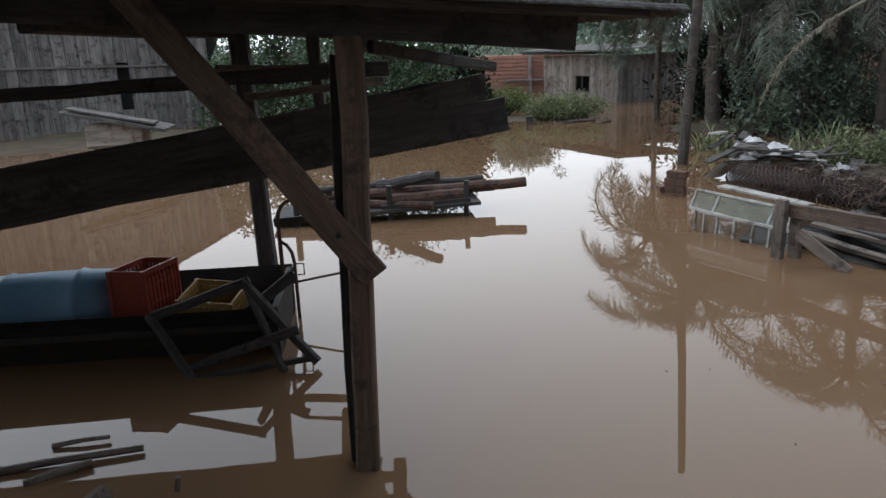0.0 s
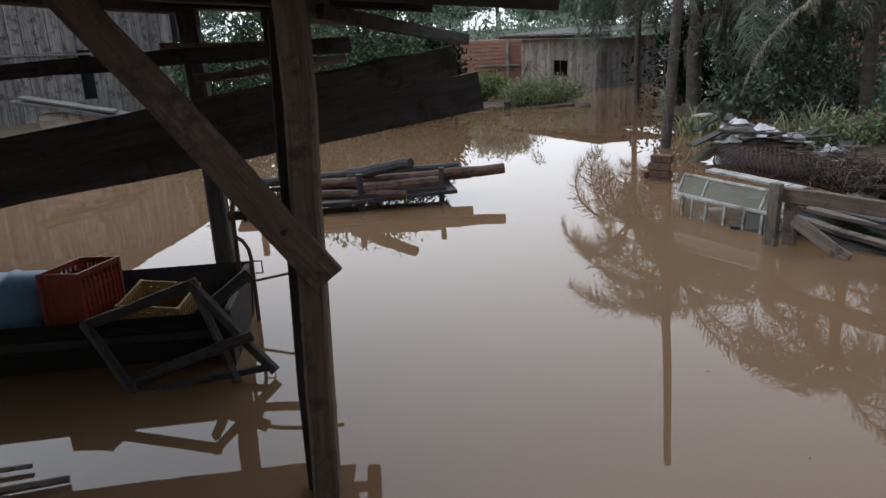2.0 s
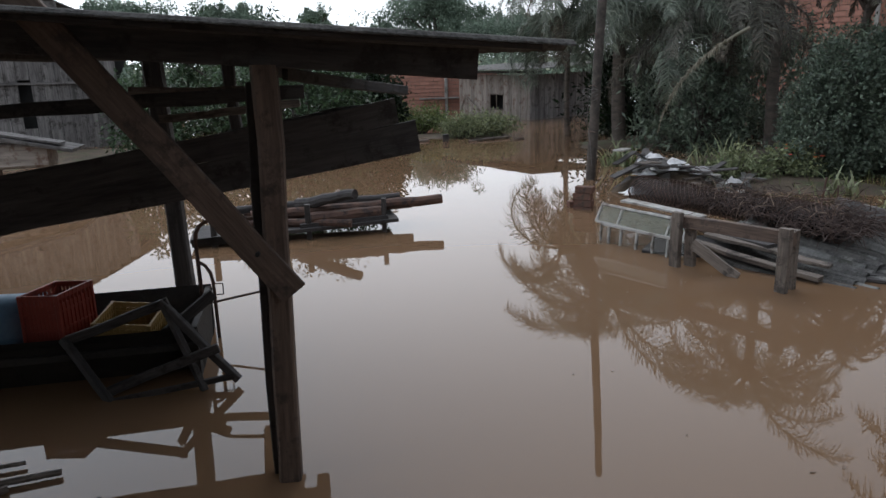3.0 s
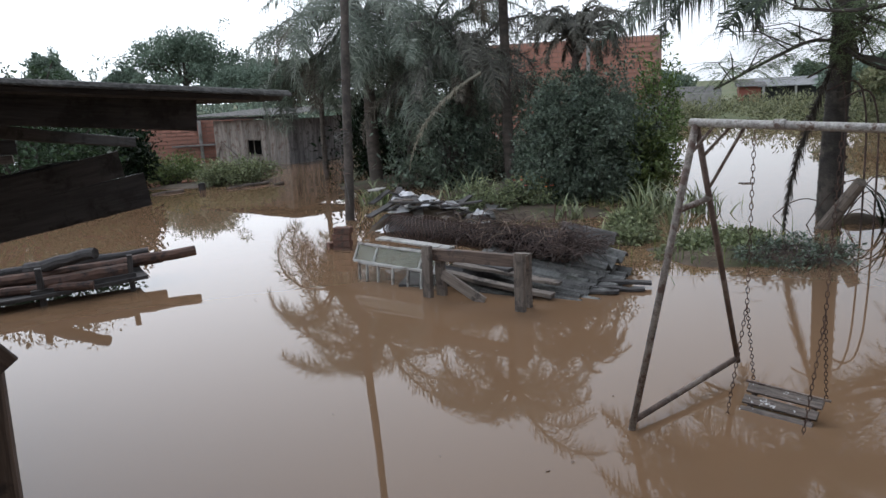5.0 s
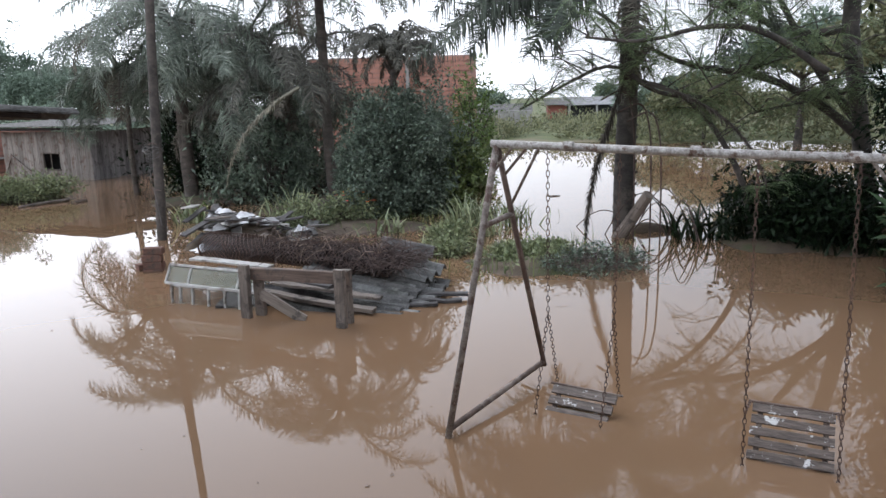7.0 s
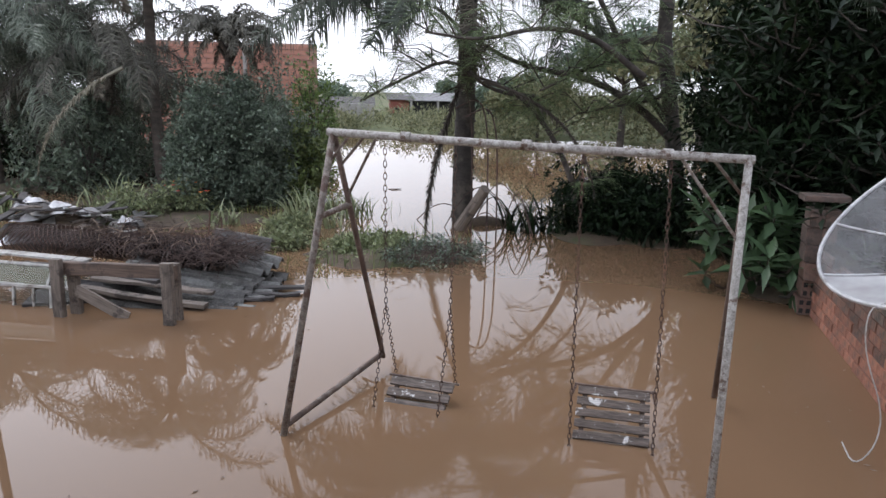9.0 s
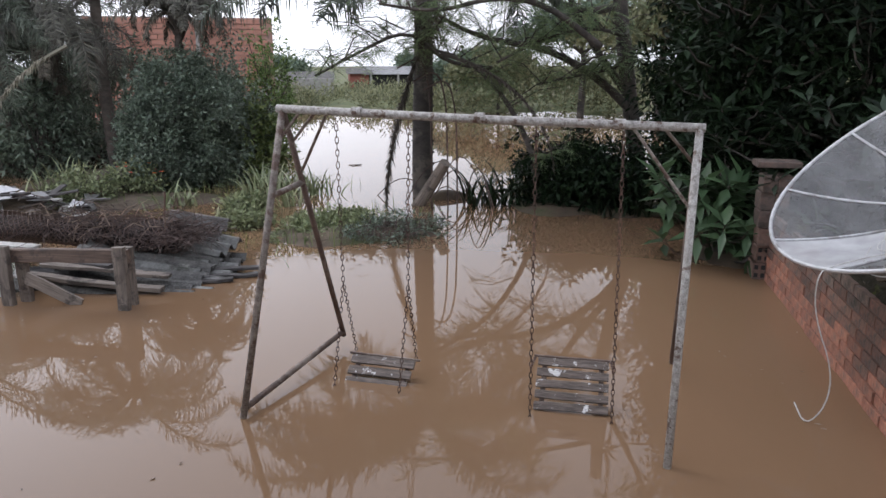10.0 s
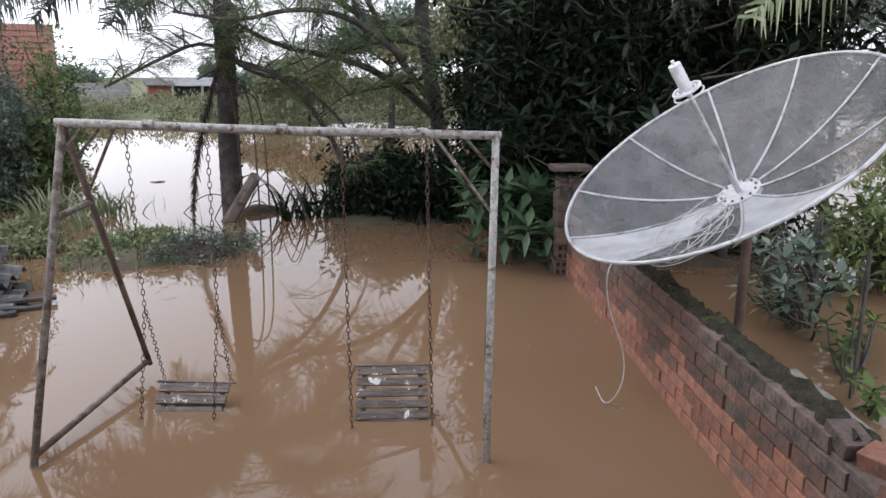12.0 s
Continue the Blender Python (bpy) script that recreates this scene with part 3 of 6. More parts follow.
part("post", Geo().beam((-0.86, 5.3, 1.05), (-0.9, 5.3, 1.74), 0.08, 0.08, (0, 1, 0), 3, 0.006), DARK_WOOD, shed)
part("brace", Geo().beam((-1.14, 2.79, 1.96), (-0.27, 2.81, 0.815), 0.028, 0.108, (0.3, 0, 1), 6, 0.004), BROWN_WOOD, shed, "grey-brown diagonal brace board nailed to the post")
part("bolt", Geo().tube([(-0.39, 2.765, 0.98), (-0.39, 2.8, 0.98)], 0.009, 8), BLACK, shed)
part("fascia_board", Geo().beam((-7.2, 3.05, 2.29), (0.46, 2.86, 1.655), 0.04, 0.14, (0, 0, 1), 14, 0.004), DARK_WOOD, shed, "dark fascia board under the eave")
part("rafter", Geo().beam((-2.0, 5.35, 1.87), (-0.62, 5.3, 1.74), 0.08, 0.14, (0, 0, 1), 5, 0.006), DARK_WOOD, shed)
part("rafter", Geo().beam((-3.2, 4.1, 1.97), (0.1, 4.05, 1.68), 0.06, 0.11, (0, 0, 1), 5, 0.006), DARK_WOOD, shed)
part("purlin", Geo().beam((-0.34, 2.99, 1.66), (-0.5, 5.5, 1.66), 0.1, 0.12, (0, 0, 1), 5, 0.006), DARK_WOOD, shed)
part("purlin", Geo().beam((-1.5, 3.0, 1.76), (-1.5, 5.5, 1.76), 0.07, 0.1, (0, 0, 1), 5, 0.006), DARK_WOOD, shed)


def sheet(origin, along, across, wave=0.018, pitch=0.075, thick=0.006, seg=6, sag=0.0):
    """Corrugated sheet: origin corner, length vector along the waves, vector across them."""
    o, a, c = Vector(origin), Vector(along), Vector(across)
    n = a.cross(c).normalized()
    if n.z < 0:
        n = -n
    waves = c.length / pitch
    nv = max(8, int(waves * 8))
    g = Geo()
    for off in (0, -thick):
        g.grid(lambda u, v: o + a * u + c * v + n * (off + wave * math.sin(v * waves * 6.28319) - sag * math.sin(u * 3.14159)), seg, nv)
    k = (seg + 1) * (nv + 1)
    w = nv + 1
    g.f += [(j, j + 1, k + j + 1, k + j) for j in range(nv)]
    g.f += [(seg * w + j, k + seg * w + j, k + seg * w + j + 1, seg * w + j + 1) for j in range(nv)]
    g.f += [(i * w, k + i * w, k + (i + 1) * w, (i + 1) * w) for i in range(seg)]
    g.f += [(i * w + nv, (i + 1) * w + nv, k + (i + 1) * w + nv, k + i * w + nv) for i in range(seg)]
    return g


for i, run in enumerate((7.9, 7.6, 7.2, 6.8)):
    part("roof_sheet", sheet((0.765 - 0.41 * i, 2.62 + 0.78 * i, 1.695 + 0.004 * i + 0.006 * (i % 2)), (-run, 0.012 * run, 0.087 * run), (-0.43, 0.82, 0.004), 0.016, 0.09), HEAP_SHEET, shed, "mossy grey corrugated roof sheet")
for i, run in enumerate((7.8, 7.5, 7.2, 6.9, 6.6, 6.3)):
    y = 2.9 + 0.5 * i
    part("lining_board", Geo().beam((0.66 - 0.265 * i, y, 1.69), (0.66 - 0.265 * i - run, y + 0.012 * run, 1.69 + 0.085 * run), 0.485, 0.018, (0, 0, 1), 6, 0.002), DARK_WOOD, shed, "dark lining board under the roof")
# loose wall boards; the shade they hang in is put into their dark colour
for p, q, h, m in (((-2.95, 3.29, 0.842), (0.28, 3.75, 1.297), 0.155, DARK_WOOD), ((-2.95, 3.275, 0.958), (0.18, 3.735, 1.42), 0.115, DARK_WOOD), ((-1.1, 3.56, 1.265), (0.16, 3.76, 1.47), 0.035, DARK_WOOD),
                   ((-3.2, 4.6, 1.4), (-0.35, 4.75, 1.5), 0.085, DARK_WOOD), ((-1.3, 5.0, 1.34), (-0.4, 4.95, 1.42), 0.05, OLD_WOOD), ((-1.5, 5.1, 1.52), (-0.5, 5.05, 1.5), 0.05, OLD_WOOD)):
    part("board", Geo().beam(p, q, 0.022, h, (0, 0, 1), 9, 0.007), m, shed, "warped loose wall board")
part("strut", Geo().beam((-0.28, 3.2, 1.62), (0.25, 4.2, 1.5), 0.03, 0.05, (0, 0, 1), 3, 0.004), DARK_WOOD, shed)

# ---- canoe with things in it ----
def hull(o, ax, length, beam_w, depth, inner):
    """Flat-bottomed wooden boat, square stern at the far end."""
    ax = Vector(ax).normalized()
    sd = Vector((-ax.y, ax.x, 0))

    def fn(u, v):
        w = beam_w * (0.35 + 0.65 * math.sin(min(1, u * 1.7 + 0.12) * 1.5708)) - inner
        s = v * 2 - 1
        prof = abs(s)
        z = depth * (0 if prof < 0.55 else ((prof - 0.55) / 0.45)) + inner * 0.8
        x = s * w / 2 * (0.75 + 0.25 * min(1, prof / 0.6))
        return Vector(o) + ax * u * length + sd * x + Vector((0, 0, z + 0.06 * (1 - u) ** 2))
    return fn


canoe = thing("rowing_boat", (-1.9, 4.3, 0), "dark old wooden rowing boat moored among flooded timber", "boat")
BO, BA = (-4.0, 4.02, -0.07), (3.02, 0.34, 0)
g = Geo().grid(hull(BO, BA, 3.02, 0.86, 0.33, 0.0), 24, 20)
g.grid(hull(BO, BA, 3.02, 0.86, 0.33, 0.04), 24, 20)
part("hull", g, TAR_WOOD, canoe, smooth=False)
sd = Vector((-0.34, 3.02, 0)).normalized()
ends = [Vector(BO) + Vector(BA).normalized() * 3.0]
part("transom", Geo().beam(ends[0] - sd * 0.41 + Vector((0, 0, 0.2)), ends[0] + sd * 0.41 + Vector((0, 0, 0.2)), 0.035, 0.3, (0, 0, 1), 3, 0.004), TAR_WOOD, canoe)
for sg in (-1, 1):
    part("gunwale", Geo().beam(ends[0] + sd * 0.42 * sg + Vector((0.02, 0, 0.26)), ends[0] + sd * 0.40 * sg + Vector((-2.0, -0.24, 0.28)), 0.035, 0.04, (0, 0, 1), 5, 0.006), TAR_WOOD, canoe)
part("thwart", Geo().beam(ends[0] + sd * 0.4 + Vector((-0.9, 0, 0.22)), ends[0] - sd * 0.4 + Vector((-0.9, 0, 0.22)), 0.2, 0.03), DARK_WOOD, canoe)

drum = thing("plastic_drum", (-2.25, 4.3, 0.2), "faded blue plastic drum lying in the boat", "drum")
g = Geo()
axis0, axis1 = Vector((-2.86, 4.27, 0.2)), Vector((-1.9, 4.36, 0.22))
prof = [(0.0, 0.02), (0.0, 0.17), (0.02, 0.195), (0.25, 0.205), (0.27, 0.215), (0.29, 0.205), (0.5, 0.207), (0.68, 0.205), (0.7, 0.216), (0.72, 0.205), (0.97, 0.19), (1.0, 0.165), (1.0, 0.02)]
dv = axis1 - axis0
s1 = dv.cross(Vector((0, 0, 1))).normalized()
s2 = s1.cross(dv).normalized()
g.grid(lambda u, v: axis0 + dv * prof[round(u * 12)][0] + (s1 * math.cos(v * 6.28319) + s2 * math.sin(v * 6.28319)) * prof[round(u * 12)][1], 12, 24)
part("body", g, BLUE, drum, smooth=True)
for k in (0.02, 0.98):
    o = axis0 + dv * k
    part("rim", Geo().tube([o + (s1 * math.cos(j * 0.3307) + s2 * math.sin(j * 0.3307)) * 0.19 for j in range(20)], 0.008, 6, False), BLUE, drum)


def crate(name, o, ux, uy, w, d, h, mat, label):
    """Open plastic harvest crate: corner posts, slatted sides, rims and a slatted floor."""
    t = thing(name, o, label, "crate", "harvest crates")
    ux, uy = Vector(ux).normalized(), Vector(uy).normalized()
    uz = ux.cross(uy).normalized()
    P = lambda a, b, c: Vector(o) + ux * a + uy * b + uz * c
    for a, b in ((0, 0), (w, 0), (w, d), (0, d)):
        part("corner_post", Geo().beam(P(a, b, 0), P(a, b, h), 0.022, 0.022, ux), mat, t)
    sides = (((0, 0), (w, 0)), ((w, 0), (w, d)), ((w, d), (0, d)), ((0, d), (0, 0)))
    for (a, b), (c, e) in sides:
        part("side_panel", Geo().beam(P((a * 0.98 + c * 0.02), (b * 0.98 + e * 0.02), h * 0.42), P((a * 0.02 + c * 0.98), (b * 0.02 + e * 0.98), h * 0.42), 0.004, h * 0.8, uz), mat, t)
        for z, hh in ((0.012, 0.024), (h * 0.36, 0.014), (h * 0.68, 0.014), (h - 0.015, 0.03)):
            part("rail", Geo().beam(P(a, b, z), P(c, e, z), 0.012, hh, uz), mat, t)
        n = 9
        for i in range(1, n):
            part("slat", Geo().beam(P(a + (c - a) * i / n, b + (e - b) * i / n, 0), P(a + (c - a) * i / n, b + (e - b) * i / n, h), 0.009, 0.016, ux), mat, t)
    part("base", Geo().beam(P(w / 2, 0.005, 0.008), P(w / 2, d - 0.005, 0.008), w - 0.02, 0.012, uz), mat, t)
    return t


crate("plastic_crate", (-1.895, 4.05, 0.18), (1, -0.1, 0), (0.25, 1, -0.02), 0.2, 0.3, 0.31, RED, "worn red slatted plastic crate standing in the boat")
crate("plastic_crate", (-1.53, 4.04, 0.14), (0.97, -0.05, -0.08), (0.1, 1, 0.15), 0.3, 0.26, 0.19, YELLOW, "dull yellow slatted plastic crate in the boat")

chair = thing("folding_chair", (-1.1, 3.8, 0), "broken grey wooden folding chair tangled at the boat side", "chair")
for nm, p, q, w, h in (("leg", (-1.12, 3.92, 0.46), (-0.73, 3.8, 0.03), 0.035, 0.045), ("leg", (-1.62, 3.86, 0.3), (-1.37, 3.72, -0.02), 0.035, 0.045),
                       ("rail", (-1.6, 3.86, 0.29), (-1.08, 3.93, 0.45), 0.03, 0.05), ("rail", (-1.4, 3.76, 0.03), (-0.82, 3.82, 0.215), 0.03, 0.05),
                       ("stretcher", (-1.36, 3.73, -0.01), (-0.74, 3.8, 0.055), 0.025, 0.03), ("slat", (-1.13, 4.0, 0.42), (-0.9, 3.76, 0.0), 0.03, 0.045),
                       ("slat", (-1.24, 3.95, 0.17), (-0.88, 4.1, 0.43), 0.03, 0.06)):
    part(nm, Geo().beam(p, q, w, h, (0, 0, 1), 3, 0.003), DARK_WOOD, chair)

# ---- tubular bedstead behind the corner post ----
bed = thing("bed_frame", (-1.0, 4.5, 0), "dark tubular steel bed end standing in the water", "bed frame")
arc = [Vector((-1.075, 4.62, -0.35)), Vector((-1.075, 4.62, 0.62))] + [Vector((-1.075 + 0.1 * (1 - math.cos(a)), 4.62, 0.62 + 0.12 * math.sin(a))) for a in (0.4, 0.8, 1.2, 1.5708)] + [Vector((-0.7, 4.6, 0.745)), Vector((-0.56, 4.6, 0.73))]
part("hoop", Geo().tube(arc, 0.013, 8), RUST_DARK, bed, smooth=True)
arc = [Vector((-0.98, 4.55, -0.35)), Vector((-0.98, 4.55, 0.36)), Vector((-0.995, 4.57, 0.42)), Vector((-1.03, 4.6, 0.46)), Vector((-1.07, 4.62, 0.48))]
part("leg", Geo().tube(arc, 0.011, 8), RUST_DARK, bed, smooth=True)
part("rail", Geo().beam((-1.1, 4.63, 0.6), (-0.6, 4.66, 0.63), 0.03, 0.05, (0, 0, 1), 3, 0.003), DARK_WOOD, bed)
part("rail", Geo().tube([(-1.07, 4.62, 0.2), (-0.6, 4.6, 0.29)], 0.008, 6), RUST_DARK, bed)
part("latch", Geo().tube([(-0.98, 4.53, 0.36), (-0.92, 4.53, 0.36), (-0.92, 4.53, 0.29), (-0.96, 4.53, 0.29)], 0.005, 5), RUST_DARK, bed)

# ---- log pile on a low bench ----
bench = thing("log_bench", (-0.4, 7.3, 0), "low dark timber bench half sunk in the water", "bench")
part("top", Geo().beam((-1.75, 7.22, 0.07), (0.22, 7.5, 0.12), 0.6, 0.035, (0, 0, 1), 4, 0.004), DARK_WOOD, bench)
for x, y in ((-0.62, 7.13), (0.12, 7.26), (-1.5, 7.0)):
    part("leg", Geo().beam((x, y, -0.3), (x, y, 0.34), 0.06, 0.05, (1, 0, 0), 3, 0.004), DARK_WOOD, bench)
part("rail", Geo().beam((-0.7, 7.1, 0.13), (0.16, 7.23, 0.15), 0.03, 0.05, (0, 0, 1), 3, 0.003), DARK_WOOD, bench)
for p, q, r, m in (((-1.2, 7.35, 0.2), (0.73, 7.55, 0.25), 0.06, LOG_BARK), ((-0.6, 7.2, 0.17), (0.12, 7.3, 0.2), 0.075, LOG_BARK), ((-1.3, 7.55, 0.18), (0.42, 7.7, 0.2), 0.07, LOG_BARK),
                   ((-1.6, 7.5, 0.24), (0.3, 7.62, 0.29), 0.045, DARK_WOOD), ((-0.75, 7.5, 0.27), (-0.15, 7.15, 0.42), 0.06, DARK_WOOD), ((-1.4, 7.3, 0.16), (-0.2, 7.1, 0.14), 0.045, LOG_BARK)):
    p, q = Vector(p), Vector(q)
    pts = [p.lerp(q, i / 8) + Vector((0, random.uniform(-1, 1), random.uniform(-1, 1))) * 0.008 for i in range(9)]
    solo("log", Geo().tube(pts, (r, r * 0.85), 10), m, "rough bark-covered log stacked on the bench", "log", "logs on the bench", smooth=False)

# ---- floating sticks by the shed ----
for p, q, r in (((-2.0, 2.82, 0.01), (-1.33, 3.0, 0.02), 0.018), ((-1.75, 3.05, 0.01), (-1.52, 3.1, 0.02), 0.012), ((-1.72, 2.78, 0.0), (-1.5, 2.9, 0.02), 0.02), ((-1.09, 2.72, -0.05), (-1.07, 2.71, 0.06), 0.014)):
    solo("driftwood_stick", Geo().tube([Vector(p), Vector(p).lerp(Vector(q), 0.5) + Vector((0, 0, 0.006)), Vector(q)], (r, r * 0.8), 7), OLD_WOOD, "thin grey stick drifting on the water", "stick", "drifting sticks")
solo("half_sunk_box", Geo().beam((-1.42, 2.66, -0.05), (-1.3, 2.6, 0.07), 0.05, 0.05).beam((-1.42, 2.52, 0.03), (-1.36, 2.7, 0.03), 0.03, 0.02), OLD_WOOD, "corner of a sunken wooden box", "box")

# ---- trestle, salvaged windows and sheets ----
trestle = thing("timber_trestle", (2.65, 5.1, 0), "low weathered timber trestle standing in the water", "trestle")
for x, y, h in ((2.4, 5.5, 0.44), (2.52, 5.5, 0.4), (2.85, 4.73, 0.46), (2.95, 4.81, 0.43)):
    part("post", Geo().beam((x, y, -0.3), (x, y, h), 0.085, 0.05, (0.86, 0.5, 0), 4, 0.004), OLD_WOOD, trestle)
part("rail", Geo().beam((2.46, 5.52, 0.36), (2.92, 4.74, 0.38), 0.05, 0.1, (0, 0, 1), 5, 0.004), BROWN_WOOD, trestle, "brown top rail")
part("brace", Geo().beam((2.5, 5.42, 0.2), (2.72, 5.1, 0.0), 0.02, 0.09, (0, 0, 1), 3, 0.003), OLD_WOOD, trestle)


def sash(o, ux, w, h, label, cuts, lean=0.25, glass=GLASS):
    """Old window sash lying half in the water, with panes."""
    t = thing("window_sash", o, label, "window", "salvaged windows")
    ux = Vector(ux).normalized()
    uz = Vector((ux.y * lean, -ux.x * lean, 1)).normalized()
    P = lambda a, c: Vector(o) + ux * a + uz * c
    for a, b, c, e in ((0, 0, w, 0), (0, h, w, h)):
        part("rail", Geo().beam(P(a, b), P(c, e), 0.024, 0.024, uz, 3, 0.002), WHITE_PAINT, t)
    for c in cuts:
        part("stile", Geo().beam(P(w * c, 0), P(w * c, h), 0.022, 0.02, ux, 3, 0.002), WHITE_PAINT, t)
    for c0, c1 in zip(cuts, cuts[1:]):
        a, b = P(w * c0 + 0.01, 0.012), P(w * c1 - 0.01, h - 0.012)
        c, e = P(w * c1 - 0.01, 0.012), P(w * c0 + 0.01, h - 0.012)
        n = ux.cross(uz) * 0.002
        part("pane", Geo().add([a - n, c - n, b - n, e - n, a + n, c + n, b + n, e + n], [(0, 1, 2, 3), (7, 6, 5, 4), (0, 4, 5, 1), (1, 5, 6, 2), (2, 6, 7, 3), (3, 7, 4, 0)]), glass, t)
    return t


sash((2.06, 6.5, 0.17), (0.5, -0.88, -0.02), 0.95, 0.17, "chipped white window sash leaning on the debris", (0.0, 0.26, 0.82, 1.0), lean=-0.55)
sash((2.07, 6.42, -0.08), (0.5, -0.88, 0), 0.98, 0.24, "white paint-chipped window sash half under water", (0.0, 0.1, 0.24, 0.42, 0.6, 0.76, 0.84, 1.0), lean=-0.1, glass=CLEAR_GLASS)
solo("plank", Geo().beam((2.36, 6.6, 0.335), (2.8, 5.9, 0.3), 0.12, 0.02, (0, 0, 1), 4, 0.006), WHITE_PAINT, "pale peeling plank lying over the windows", "plank", "debris planks")
solo("plank", Geo().beam((2.55, 6.6, 0.2), (3.1, 5.3, 0.18), 0.12, 0.03, (0, 0, 1), 4, 0.006), DARK_WOOD, "dark plank beneath the wire roll", "plank", "debris planks")
solo("plank", Geo().beam((2.5, 6.25, 0.0), (3.6, 5.5, 0.02), 0.7, 0.05, (0, 0, 1), 4, 0.006), DARK_WOOD, "dark sunken platform under the debris", "platform")
rng = np.random.default_rng(3)
for i in range(9):
    k = i / 8
    o = Vector((2.66 + 0.42 * k + rng.normal() * 0.05, 5.62 + 0.3 * k + rng.normal() * 0.05, 0.03 + 0.2 * k))
    a = radians(-61 + rng.normal() * 6 + 8 * k)
    al = Vector((math.cos(a), math.sin(a), -0.07 - 0.1 * k)) * rng.uniform(0.95, 1.3)
    ac = Vector((-math.sin(a), math.cos(a), rng.uniform(0.02, 0.2))) * rng.uniform(0.45, 0.75)
    solo("corrugated_sheet", sheet(o, al, ac, 0.036, 0.165, 0.014, 8, 0.02 + 0.02 * rng.random()), (HEAP_SHEET, FIBRE, HEAP_SHEET, OLD_SHEET)[i % 4], "broken mossy grey corrugated roofing sheet in a heap", "roofing sheet", "heap of roofing sheets")
for i in range(6):
    o = Vector((3.22 + 0.1 * i, 5.35 + 0.08 * i, 0.07 + 0.035 * i))
    a = radians(-54 + 11 * rng.normal())
    al = Vector((math.cos(a), math.sin(a), -0.14)) * rng.uniform(0.4, 0.7)
    solo("corrugated_sheet", sheet(o, al, Vector((-math.sin(a), math.cos(a), 0.12 + 0.14 * rng.normal())) * 0.42, 0.038, 0.165, 0.014, 5, 0.0), (HEAP_SHEET, OLD_SHEET, FIBRE)[i % 3], "snapped piece of mossy grey corrugated roofing", "roofing sheet", "heap of roofing sheets")
for p, q, r in (((2.6, 5.78, 0.14), (3.22, 4.86, 0.03), 0.035), ((2.75, 5.72, 0.2), (3.35, 4.95, 0.1), 0.028)):
    solo("plank", Geo().beam(p, q, 0.09, r, (0, 0, 1), 5, 0.008), OLD_WOOD, "bleached grey plank along the front of the heap", "plank", "debris planks")
for p, q in (((3.5, 5.2, 0.04), (4.1, 4.72, 0.05)), ((3.45, 5.05, 0.02), (3.98, 4.66, 0.02)), ((3.3, 5.15, 0.0), (3.75, 4.7, 0.02))):
    solo("plank", Geo().beam(p, q, 0.07, 0.025, (0, 0, 1), 5, 0.01), DARK_WOOD, "wet grey plank at the edge of the heap", "plank", "debris planks")

roll = thing("wire_netting_roll", (3.2, 6.2, 0.2), "rusty rolled-up wire netting full of dry twigs", "wire roll")
ra, rb = Vector((2.72, 7.15, 0.32)), Vector((3.68, 5.35, 0.3))
rd = rb - ra
rs = rd.cross(Vector((0, 0, 1))).normalized()
g = Geo()
for rad in (0.13, 0.09):
    g.grid(lambda u, v: ra + rd * u + rs * math.cos(v * 6.28319) * rad * (1.15 + 0.1 * math.sin(u * 9)) + Vector((0, 0, 1)) * math.sin(v * 6.28319) * rad * (0.85 + 0.12 * math.sin(u * 7 + 2)), 20, 22)
part("core", g, CHAINLINK, roll, smooth=True)
wires = Geo()
for k in range(46):
    for sg in (-1, 1):
        o = k / 46
        wires.tube([ra + rd * min(1, max(0, o + sg * (j / 12 - 0.5) * 0.34)) + (rs * math.cos(j * 0.5236) * (1.17 + 0.12 * math.sin(o * 14 + j)) + Vector((0, 0, 1)) * math.sin(j * 0.5236) * (0.9 + 0.15 * math.sin(o * 9))) * 0.145 for j in range(13)], 0.0034, 3, False)
part("netting", wires, RUST_DARK, roll)
rng = np.random.default_rng(5)
tw = Geo()
for k in range(1100):
    u = 0.25 + rng.beta(1.7, 0.95) * 0.87
    o = ra + rd * u + rs * rng.normal() * (0.1 + 0.08 * u) + Vector((0, 0, abs(rng.normal()) * 0.09 - 0.02 - 0.1 * max(0, u - 0.8)))
    d = Vector(rand_dirs(rng, 1)[0]) * rng.uniform(0.08, 0.3)
    d.z *= 0.5
    tw.tube([o, o + d * 0.5 + Vector((0, 0, 0.02)), o + d], (0.0045, 0.002), 3, False)
tagged(part("brushwood", tw, TWIG, roll, "dry brown twigs"), kind="stuff")
st = Geo()
for k in range(40):
    u = rng.uniform(0.4, 1.05)
    o = ra + rd * u + rs * rng.normal() * 0.12 + Vector((0, 0, 0.1))
    d = Vector(rand_dirs(rng, 1)[0]) * rng.uniform(0.15, 0.4)
    d.z *= 0.5
    st.tube([o, o + d * 0.5 + Vector((0, 0, 0.04)), o + d], (0.005, 0.002), 4, False)
tagged(part("straw", st, STRAW, roll), kind="stuff")

# rubble of boards and plastic beyond the roll
mound("ground_rubble", (3.68, 8.72, 0), 0.72, 0.34, 0.24, SOIL, "dark core of the rubble heap", radians(-8), seed=11)
